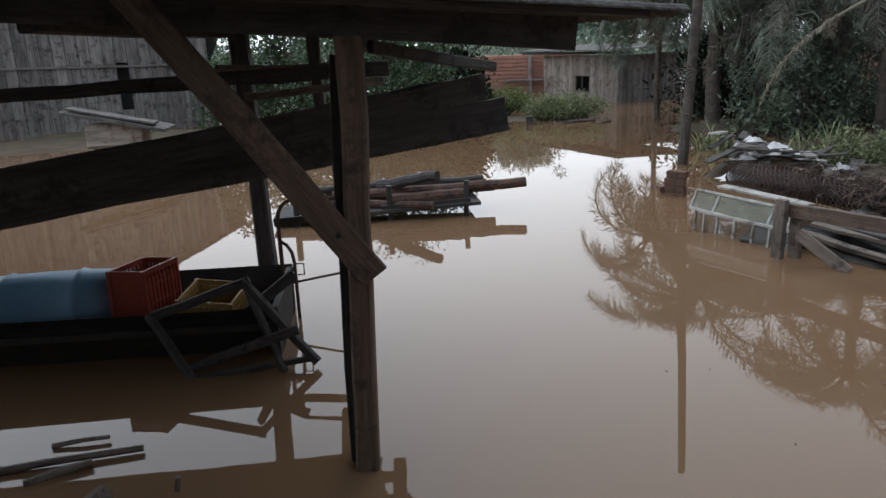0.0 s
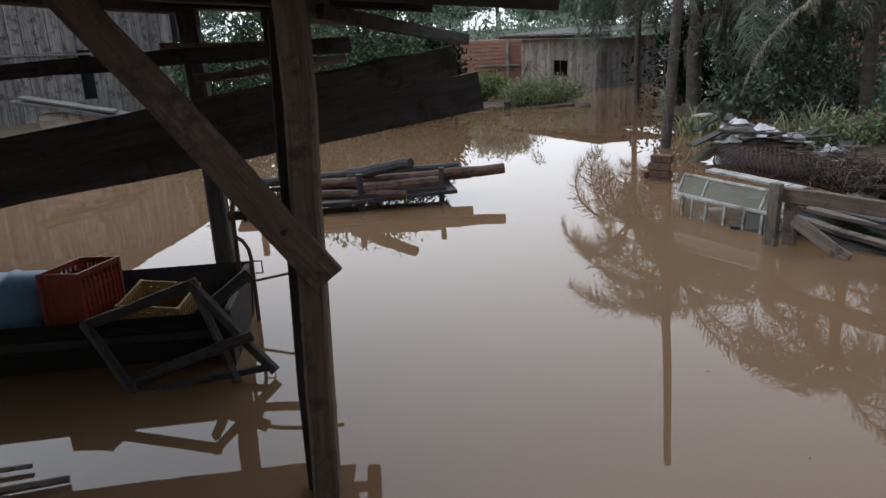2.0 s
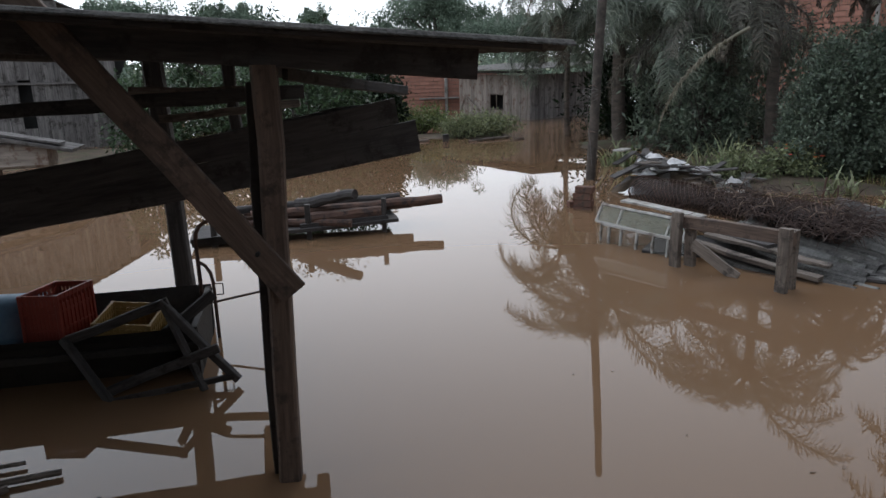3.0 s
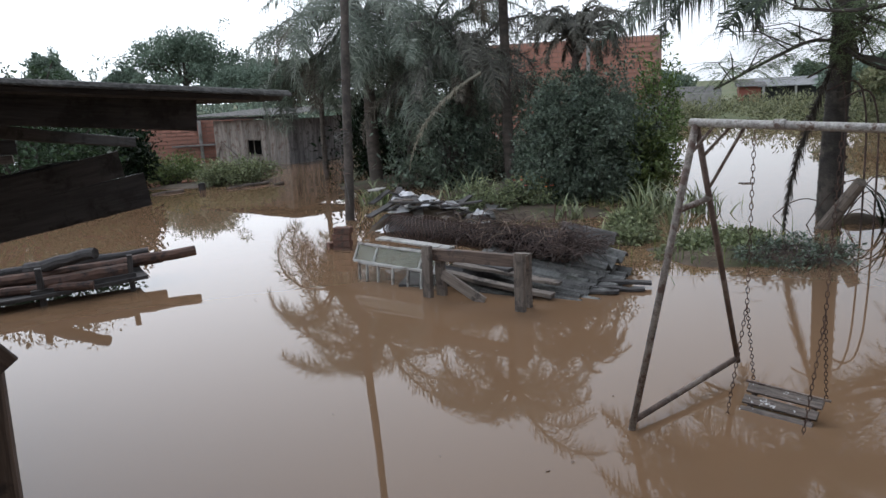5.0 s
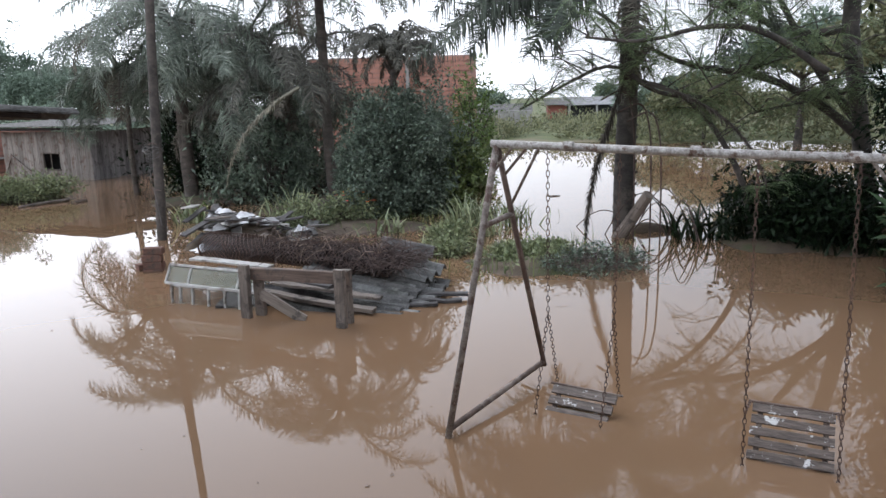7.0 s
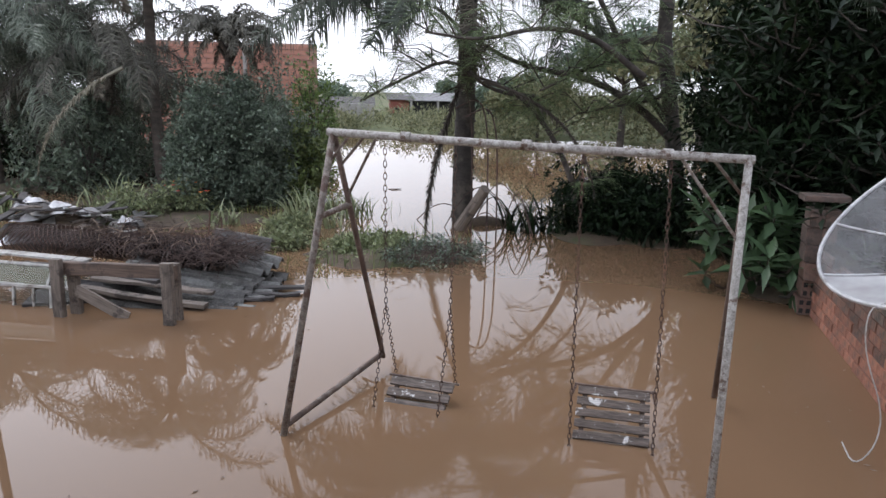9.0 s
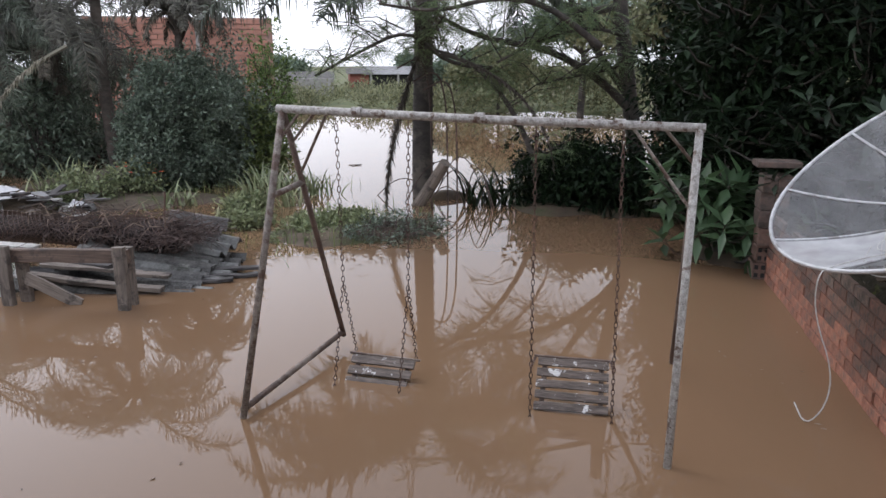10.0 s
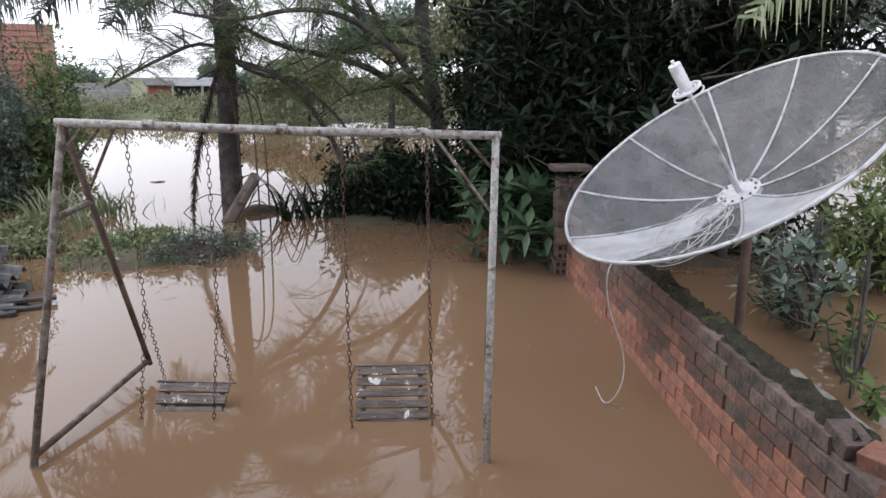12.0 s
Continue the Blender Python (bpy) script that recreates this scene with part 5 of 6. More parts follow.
solo("hanging_cable", Geo().tube(bend([cc + DN * 0.04, lip + Vector((0, 0, 0.02)), lip + Vector((-0.03, 0.03, -0.06)), lip + Vector((0.02, 0.02, -0.25)), lip + Vector((0.04, -0.08, -0.5)), lip + Vector((0.02, -0.08, lip.z * -0.9)), Vector((lip.x - 0.12, lip.y - 0.02, 0.004)), Vector((4.14, 0.6, 0.004))]), 0.0036, 6), CABLE, "pale cable hanging from the dish into the water", "cable")

# ---- vegetation: palms ----
palm("palm_tree", (4.75, 13.8, 0), 3.25, 0.135, 24, "queen palm with drooping grey-green fronds and a stout trunk", 3, 2.5, (-0.12, -0.1), 3, (1.3, 2.2), (-0.2, 1.15), 0.55)
palm("palm_tree", (6.55, 11.6, 0), 3.95, 0.1, 18, "slender palm rising above the dark shrub", 8, 2.0, (-0.1, -0.1), 4, (1.6, 2.5), (0.1, 1.2), 0.48)
palm("palm_tree", (5.7, 13.3, 0), 2.6, 0.08, 20, "young palm with hanging fronds", 15, 2.5, (0.1, 0.1), 4, (1.7, 2.6), (-0.1, 1.15), 0.55)
palm("palm_tree", (6.75, 9.9, 0), 2.42, 0.07, 44, "small palm head of brownish hanging fronds above the shrub", 17, 0.95, (0.05, -0.1), 4, (2.0, 3.0), (0.3, 1.5), 0.17, PALM_BROWN, 50)
palm("palm_tree", (5.15, 12.9, 0), 1.75, 0.07, 16, "low palm with fronds hanging to the water", 41, 2.1, (0.0, -0.1), 3, (2.0, 2.9), (0.2, 1.35), 0.42)
palm("palm_tree", (6.1, 12.4, 0), 2.1, 0.07, 16, "low palm with greyish hanging fronds", 43, 2.1, (0.05, -0.05), 5, (2.0, 2.9), (0.1, 1.35), 0.42, PALM_BROWN)
palm("palm_tree", (4.15, 15.4, 0), 2.5, 0.06, 14, "palm with long hanging fronds beside the hut", 21, 2.0, (0, 0), 2, (1.9, 2.8), (-0.2, 1.0), 0.55)
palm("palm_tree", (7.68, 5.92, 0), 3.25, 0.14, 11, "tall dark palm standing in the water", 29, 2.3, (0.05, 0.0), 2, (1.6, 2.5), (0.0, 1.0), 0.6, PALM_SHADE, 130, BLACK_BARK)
palm("palm_tree", (8.4, 0.1, 0), 3.2, 0.1, 14, "palm behind the brick wall with hanging fronds", 31, 2.6, (-0.2, -0.1), 0, (2.0, 2.8), (0.0, 0.9), 0.7)
# arched pale fronds and the long withered ones by the trunk
rng = np.random.default_rng(77)


def lone_frond(start, az, lift, length, droop, mat, label, leaflet=0.3, hang=0.8, pairs=60, width=0.0085, rib_mat=PALM_DRY):
    rib, leaf = frond_geo(rng, start, az, lift, length, droop, pairs, leaflet, hang, width)
    t = thing("palm_frond", start, label, "palm frond", "loose fronds")
    part("blade", leaf, mat, t)
    part("midrib", rib, rib_mat, t)


lone_frond((5.08, 9.69, 1.94), radians(156), -0.5, 1.85, 1.0, PALM_PALE, "pale withered frond arching down to the water", 0.11, 1.5, 170, 0.009, PALM_PALE)
lone_frond((7.1, 5.42, 1.98), radians(132), -1.2, 2.1, 0.36, PALM_DEAD, "long dead frond hanging beside the trunk", 0.19, 0.6, 280, 0.008, PALM_DEAD)
lone_frond((7.02, 5.12, 1.82), radians(-57), -0.3, 2.0, 1.25, PALM_DEAD, "dead frond bent down to the water", 0.11, 0.6, 150, 0.006, PALM_DEAD)
for k, (az, lift, length, droop) in enumerate(((166, 0.3, 2.7, 1.2), (174, 0.05, 2.5, 1.0), (181, 0.3, 2.6, 1.3), (189, -0.05, 2.2, 1.0), (198, 0.2, 2.3, 1.4), (-70, 0.2, 2.1, 1.6), (171, 0.4, 3.1, 1.3), (178, 0.15, 3.0, 1.1), (163, 0.1, 2.9, 1.0))):
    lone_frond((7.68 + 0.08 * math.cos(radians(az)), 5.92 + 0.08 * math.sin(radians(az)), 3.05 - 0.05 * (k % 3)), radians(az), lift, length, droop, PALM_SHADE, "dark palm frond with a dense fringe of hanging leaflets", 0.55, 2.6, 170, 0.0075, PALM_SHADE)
lone_frond((7.9, -0.75, 2.75), radians(118), 0.25, 1.9, 1.1, LEAF_SEDGE, "yellow-green frond hanging behind the dish", 0.62, 3.0, 46, 0.016, LEAF_SEDGE)
lone_frond((7.9, -0.85, 2.6), radians(140), 0.1, 1.5, 1.1, LEAF_SEDGE, "yellow-green frond hanging behind the dish", 0.6, 3.0, 40, 0.016, LEAF_SEDGE)

# ---- tree limbs and feathery foliage on the right ----
acacia = thing("feathery_tree", (9.35, 3.75, 0), "spreading tree with dark limbs and feathery leaves", "tree")
part("trunk", Geo().tube([(9.5, 3.6, -0.3), (9.35, 3.8, 1.0), (9.25, 4.0, 2.4), (9.3, 4.0, 4.2)], (0.11, 0.085), 10), BARK, acacia, smooth=True)
LIMB_LINES = (((9.35, 3.8, 1.1), (8.9, 4.1, 1.55), (8.55, 4.65, 1.9), (8.2, 5.3, 2.0), (7.85, 5.75, 2.25), (7.5, 6.3, 2.75)), ((9.33, 3.85, 1.3), (9.1, 4.3, 1.95), (8.95, 4.6, 2.6), (8.7, 4.9, 3.3), (8.3, 5.3, 3.9)),
         ((9.25, 4.0, 2.4), (9.0, 4.5, 2.3), (8.6, 5.1, 2.75), (8.0, 5.6, 3.1), (7.3, 6.4, 3.5)), ((9.3, 4.0, 3.0), (8.9, 3.3, 3.5), (8.4, 2.8, 3.9), (7.7, 2.4, 4.2)),
         ((9.3, 4.0, 3.6), (9.3, 4.9, 4.1), (9.0, 5.9, 4.5), (8.5, 7.0, 4.6)), ((7.67, 4.86, 1.65), (7.20, 5.18, 1.71), (6.71, 5.32, 2.09), (6.18, 5.61, 1.81), (5.73, 5.78, 1.58)), ((8.01, 3.64, 1.88), (7.47, 4.04, 2.33), (6.92, 4.36, 2.37), (6.51, 4.76, 2.21), (6.06, 5.16, 2.29)), ((8.1, 4.4, -0.1), (8.12, 4.46, 0.41), (8.02, 4.63, 0.95), (7.82, 4.93, 1.49), (7.62, 5.25, 1.78), (7.3, 5.6, 1.9)), ((9.28, 4.0, 2.3), (8.96, 3.68, 1.98), (8.40, 3.94, 2.13), (7.87, 4.30, 1.97), (7.43, 4.62, 1.72)), ((9.28, 4.0, 2.0), (9.01, 3.83, 1.65), (8.51, 4.18, 1.56), (8.10, 4.49, 1.46)))
tips = []
for li, pts in enumerate(LIMB_LINES):
    part("limb", Geo().tube(bend(pts), ((0.06, 0.06, 0.06, 0.05, 0.05, 0.028, 0.04, 0.05, 0.028, 0.022)[li], 0.012), 8), BARK, acacia, smooth=True)
    for a, b in zip(pts[1:], pts[2:]):
        for k in range(6):
            o = Vector(a).lerp(Vector(b), rng.uniform(0, 1))
            d = Vector(rand_dirs(rng, 1)[0])
            d.z = abs(d.z) * 0.5 + 0.1
            e = o + d * rng.uniform(0.4, 1.0)
            tips.append((o, e))
tw = Geo()
pin = [[], [], []]
for o, e in tips:
    mid = o.lerp(e, 0.5) + Vector((0, 0, 0.08))
    tw.tube([o, mid, e], (0.009, 0.003), 5, False)
    for k in range(14):
        s = o.lerp(e, rng.uniform(0.2, 1.0))
        d = Vector(rand_dirs(rng, 1)[0])
        d.z = d.z * 0.3 - 0.1
        d.normalize()
        side = d.cross(Vector((0, 0, 1))).normalized()
        L = rng.uniform(0.22, 0.4)
        for j in range(14):
            q = s + d * L * j / 14 + Vector((0, 0, -0.14 * (j / 14) ** 2))
            for sg in (-1, 1):
                pin[0].append(q)
                pin[1].append(side * sg + d * 0.4 + Vector((0, 0, -0.15)))
                pin[2].append((rng.normal() * 0.2, rng.normal() * 0.2, 1))
tagged(part("twigwork", tw, BARK, acacia), kind="stuff")
part("foliage", leaves_mesh("foliage", LEAF_ACACIA, [tuple(q) for q in pin[0]], [tuple(q) for q in pin[1]], pin[2], 0.042, 0.011), LEAF_ACACIA, acacia)
mound("ground_roots", (7.85, 5.62, 0), 0.42, 0.22, 0.1, SOIL, "dark root mound at the foot of the palm", radians(-40), seed=9)
solo("leaning_log", Geo().tube([(7.2, 5.7, -0.12), (7.25, 5.45, 0.25), (7.22, 5.2, 0.56)], (0.085, 0.065), 9), OLD_WOOD, "broken grey log leaning at the palm trunk", "log")
vine = Geo()
for k in range(9):
    a = rng.uniform(0, 6.28)
    o = Vector((7.75 + rng.normal() * 0.25, 5.3 + rng.normal() * 0.3, -0.05))
    h = Vector((math.cos(a), math.sin(a), 0))
    L, H_ = rng.uniform(0.4, 1.1), rng.uniform(0.25, 0.6)
    vine.tube([o + h * L * j / 10 + Vector((0, 0, H_ * math.sin(j / 10 * 3.14159))) for j in range(11)], 0.007, 5, False)
for x0, y0, z0 in ((7.36, 5.3, 1.6), (7.3, 5.5, 1.75), (7.42, 5.2, 1.5)):
    vine.tube(bend([(x0 - 0.3, y0 + 0.25, z0 - 0.1), (x0 - 0.1, y0 + 0.05, z0 + 0.05), (x0, y0, z0 - 0.3), (x0 + 0.03, y0, z0 * 0.5), (x0, y0 - 0.03, 0.0)]), 0.011, 5, False)
solo("vine_tangle", vine, TWIG, "bare looping vine stems over the water", "vine")

# ---- shrubs ----
shrub("large_shrub", (6.7, 9.5, 0), (0.85, 0.9, 1.8), 560, 74, (0.064, 0.028), LEAF_BUSH, "dense dark green shrub with small glossy leaves", group="shrubs", seed=2, clump=0.17, low=-0.75)
shrub("large_shrub", (6.05, 9.35, 0), (0.55, 0.55, 1.25), 260, 74, (0.064, 0.028), LEAF_BUSH, "dense dark green shrub leaning outwards", group="shrubs", seed=3, clump=0.16, low=-0.75)
shrub("large_shrub", (7.3, 9.35, 0), (0.55, 0.55, 1.3), 260, 74, (0.064, 0.028), LEAF_BUSH, "dense dark green shrub with glossy leaves", group="shrubs", seed=5, clump=0.16, low=-0.75)
shrub("yellow_green_shrub", (7.35, 9.0, 0), (0.45, 0.5, 1.05), 110, 34, (0.11, 0.04), LEAF_LIGHT, "loose yellow-green shrub at the water edge", group="shrubs", seed=4, clump=0.18, low=-0.7)
shrub("undergrowth_shrub", (5.7, 12.3, 0), (1.0, 0.7, 1.3), 150, 34, (0.12, 0.04), LEAF_BUSH, "dark undergrowth between the palms", group="shrubs", seed=6, clump=0.2, low=-0.7)
shrub("undergrowth_shrub", (6.0, 15.6, 0), (1.4, 0.8, 1.9), 200, 34, (0.14, 0.05), LEAF_DARK, "dark undergrowth behind the palms", group="shrubs", seed=7, clump=0.26, low=-0.7)
shrub("undergrowth_shrub", (7.4, 13.6, 0), (1.6, 1.0, 1.9), 220, 34, (0.14, 0.05), LEAF_BUSH, "tall undergrowth before the brick house", group="shrubs", seed=9, clump=0.26, low=-0.7)
shrub("vine_mound", (4.75, 9.1, 0), (0.5, 0.4, 0.36), 90, 26, (0.06, 0.03), LEAF_WEED, "low mound of creeping green weeds", group="weeds", seed=10, clump=0.1, low=-0.1)
shrub("flowering_bush", (5.5, 9.1, 0), (0.3, 0.3, 0.4), 60, 26, (0.06, 0.03), LEAF_WEED, "bushy garden plant with orange and red flowers", group="weeds", seed=12, clump=0.1, low=-0.1)
fb = [o for o in bpy.data.objects if o.name == "flowering_bush"][0]
for k in range(12):
    d = rand_dirs(rng, 1)[0]
    o = Vector((5.45 + d[0] * 0.35, 9.08 + d[1] * 0.3 - 0.1, 0.26 + abs(d[2]) * 0.2))
    q = Geo()
    for j in range(6):
        a = j * 1.047
        q.add([o, o + Vector((math.cos(a), math.sin(a), 0.3)) * 0.022, o + Vector((math.cos(a + 0.6), math.sin(a + 0.6), 0.5)) * 0.028, o + Vector((math.cos(a + 1.1), math.sin(a + 1.1), 0.3)) * 0.022], [(0, 1, 2, 3)])
    part("flower", q, FLOWER_RED if k % 2 else FLOWER_ORANGE, fb, "red flower" if k % 2 else "orange flower")
shrub("islet_weeds", (5.65, 5.5, 0), (0.6, 0.4, 0.13), 120, 30, (0.055, 0.03), LEAF_WEED, "green creeping weeds over the muddy islet", group="weeds", seed=13, clump=0.08, low=0, stem=0.006)
shrub("islet_weeds", (5.1, 6.3, 0), (0.3, 0.22, 0.13), 34, 30, (0.055, 0.03), LEAF_WEED, "green creeping weeds at the water edge", group="weeds", seed=14, clump=0.09, low=0, stem=0.006)
shrub("brush_heap", (5.75, 4.75, 0), (0.55, 0.42, 0.16), 70, 22, (0.05, 0.02), LEAF_BUSH, "heap of cut brush on the islet", group="weeds", seed=16, clump=0.08, low=0, stem=0.006)
tg = Geo()
for k in range(420):
    o = Vector((5.72 + rng.normal() * 0.26, 4.75 + rng.normal() * 0.24, 0.05 + abs(rng.normal()) * 0.055))
    d = Vector(rand_dirs(rng, 1)[0]) * rng.uniform(0.05, 0.2)
    d.z *= 0.4
    tg.tube([o, o + d * 0.5 + Vector((0, 0, 0.012)), o + d], (0.0035, 0.0015), 3, False)
solo("brush_twigs", tg, TWIG, "dry brown twigs heaped on the islet", "twigs", kind="stuff")
shrub("weeds", (5.5, 6.75, 0), (0.26, 0.22, 0.24), 44, 26, (0.065, 0.03), LEAF_WEED, "fresh green weeds beside the debris", group="weeds", seed=18, clump=0.1, low=0, stem=0.006)
shrub("weeds", (4.3, 5.9, 0), (0.25, 0.2, 0.14), 26, 22, (0.05, 0.02), LEAF_LIGHT, "yellowish weeds growing on the roofing heap", group="weeds", seed=19, clump=0.07, low=0, stem=0.004)
for k, (x, y, n, L, m) in enumerate(((5.4, 7.95, 34, 0.42, LEAF_SEDGE), (6.45, 7.75, 50, 0.55, LEAF_SEDGE), (6.75, 7.5, 40, 0.55, LEAF_SEDGE), (3.72, 10.9, 46, 0.55, LEAF_SEDGE), (3.85, 11.0, 30, 0.5, LEAF_MID),
                                     (5.2, 10.3, 40, 0.6, LEAF_SEDGE), (5.0, 10.6, 30, 0.55, LEAF_SEDGE), (5.5, 6.9, 30, 0.35, LEAF_SEDGE), (6.2, 6.9, 26, 0.4, LEAF_SEDGE), (7.0, 7.2, 40, 0.6, LEAF_WEED))):
    strap_clump("strap_leaf_clump", (x, y, 0), n, L, 0.03, m, "clump of arching strap leaves at the water edge", "plant", "strap-leaf clumps", 40 + k, 0.12)
gr = Geo()
for k in range(600):
    a = rng.uniform(0, 6.28)
    u = rng.uniform(0, 1)
    base = Vector((5.55, 5.35, 0)) if u < 0.45 else Vector((4.95, 9.0, 0)) if u < 0.6 else Vector((6.7, 8.2, 0))
    sp = 0.5 if u < 0.45 else 0.75
    o = base + Vector((rng.normal() * sp, rng.normal() * sp * 0.6, 0.0))
    h = Vector((math.cos(a), math.sin(a), 0)) * rng.uniform(0.03, 0.09)
    L = rng.uniform(0.08, 0.24)
    w = Vector((-h.y, h.x, 0)).normalized() * 0.004
    gr.add([o - w, o + w, o + h * 0.5 + w * 0.7 + Vector((0, 0, L * 0.65)), o + h * 0.5 - w * 0.7 + Vector((0, 0, L * 0.65)), o + h * 1.3 + Vector((0, 0, L))], [(0, 1, 2, 3), (3, 2, 4)])
solo("grass", gr, LEAF_LIGHT, "thin grass blades on the muddy ground", "grass", kind="stuff")
hook = Geo().tube([(4.85, 7.45, -0.1), (4.88, 7.43, 0.3)], 0.012, 7).tube([(4.98, 7.36, -0.1), (4.98, 7.36, 0.22), (4.93, 7.4, 0.06), (4.85, 7.46, 0.05)], 0.01, 6)
solo("bent_iron_rod", hook, RUST_DARK, "bent rusty iron rod sticking out of the weeds", "iron rod")

# shrubs by the hut and the grey house
shrub("hut_weeds", (2.3, 16.0, 0), (0.75, 0.5, 0.42), 150, 34, (0.08, 0.03), LEAF_WEED, "leafy green weeds in front of the hut", group="shrubs", seed=22, clump=0.18, low=-0.1)
shrub("hut_weeds", (1.1, 17.0, 0), (0.7, 0.5, 0.6), 100, 34, (0.08, 0.035), LEAF_LIGHT, "yellow-green weeds in front of the brick house", group="shrubs", seed=23, clump=0.18, low=-0.1)
shrub("hut_weeds", (0.0, 15.8, 0), (0.7, 0.7, 1.4), 130, 24, (0.17, 0.06), LEAF_DARK, "dark broad-leaved shrub beyond the shed", group="shrubs", seed=24, clump=0.22, low=-0.5)
shrub("garden_tree", (-1.4, 14.5, 0), (1.6, 1.3, 2.1), 360, 34, (0.11, 0.045), LEAF_LOQUAT, "green garden tree standing beyond the shed", "tree", "shrubs", seed=25, clump=0.24, low=-0.6, stem=0.04)
shrub("garden_tree", (-4.2, 14.6, 0), (0.7, 0.7, 1.6), 150, 34, (0.11, 0.045), LEAF_LOQUAT, "green garden tree by the grey house", "tree", "shrubs", seed=26, clump=0.22, low=-0.6, stem=0.04)
shrub("garden_tree", (-0.3, 19.6, 0), (1.2, 1.0, 1.6), 200, 28, (0.15, 0.05), LEAF_DARK, "dark leafy tree before the brick house", "tree", "shrubs", seed=27, clump=0.24, low=-0.6, stem=0.04)
shrub("garden_tree", (-3.4, 20.0, 0), (2.3, 1.2, 2.5), 320, 34, (0.16, 0.06), LEAF_LOQUAT, "broad dark green tree behind the yard", "tree", "shrubs", seed=28, clump=0.32, low=-0.7, stem=0.05)
stub = Geo().tube([(1.55, 15.3, -0.2), (1.55, 15.3, 0.14)], 0.07, 9)
solo("fence_post_stub", stub, DARK_WOOD, "short dark post in the water", "post")
for p, q in (((2.0, 15.0, 0.01), (2.9, 15.35, 0.03)), ((2.9, 14.9, 0.0), (3.15, 15.1, 0.02)), ((0.6, 15.2, 0.0), (1.2, 15.4, 0.02))):
    solo("floating_branch", Geo().tube([p, Vector(p).lerp(Vector(q), 0.5) + Vector((0, 0, 0.01)), q], 0.03, 6), OLD_WOOD, "floating branch in the shallows", "branch", "floating branches")

fr = np.random.default_rng(8)
fleck = Geo()
for k in range(70):
    u = fr.uniform(0, 1)
    o = Vector((4.6 + fr.normal() * 0.5, 0.9 + fr.normal() * 0.35, 0.002)) if u < 0.4 else Vector((fr.uniform(1.0, 5.0), fr.uniform(2.5, 8), 0.002))
    a = fr.uniform(0, 6.28)
    d, s = Vector((math.cos(a), math.sin(a), 0)) * fr.uniform(0.006, 0.02), Vector((-math.sin(a), math.cos(a), 0)) * fr.uniform(0.003, 0.008)
    fleck.add([o - d, o + s + Vector((0, 0, 0.003)), o + d, o - s], [(0, 1, 2, 3)])
solo("floating_leaf_litter", fleck, STRAW, "tiny bits of leaf litter floating on the water", "leaf litter", kind="stuff")
solo("floating_twig", Geo().tube([(9.35, 8.95, 0.005), (9.5, 8.78, 0.012), (9.3, 8.82, 0.005)], 0.006, 5), TWIG, "forked twig floating on open water", "twig")

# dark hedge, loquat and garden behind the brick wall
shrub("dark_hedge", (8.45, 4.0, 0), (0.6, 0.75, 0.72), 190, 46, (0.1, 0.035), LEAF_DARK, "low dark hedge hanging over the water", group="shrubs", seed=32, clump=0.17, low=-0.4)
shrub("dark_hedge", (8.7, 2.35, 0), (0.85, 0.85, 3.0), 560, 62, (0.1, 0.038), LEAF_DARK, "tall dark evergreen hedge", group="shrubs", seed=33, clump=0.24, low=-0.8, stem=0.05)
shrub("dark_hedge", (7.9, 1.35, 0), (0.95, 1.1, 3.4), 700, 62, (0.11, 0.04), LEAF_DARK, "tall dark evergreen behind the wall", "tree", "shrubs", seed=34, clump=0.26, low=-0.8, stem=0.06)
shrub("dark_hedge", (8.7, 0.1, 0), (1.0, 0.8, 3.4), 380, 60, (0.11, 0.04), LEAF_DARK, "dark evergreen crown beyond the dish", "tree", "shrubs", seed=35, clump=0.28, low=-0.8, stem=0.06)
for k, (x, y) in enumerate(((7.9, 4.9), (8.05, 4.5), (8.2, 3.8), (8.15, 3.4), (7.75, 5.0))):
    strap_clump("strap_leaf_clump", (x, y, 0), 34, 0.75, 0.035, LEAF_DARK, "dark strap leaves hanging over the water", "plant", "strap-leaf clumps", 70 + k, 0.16)


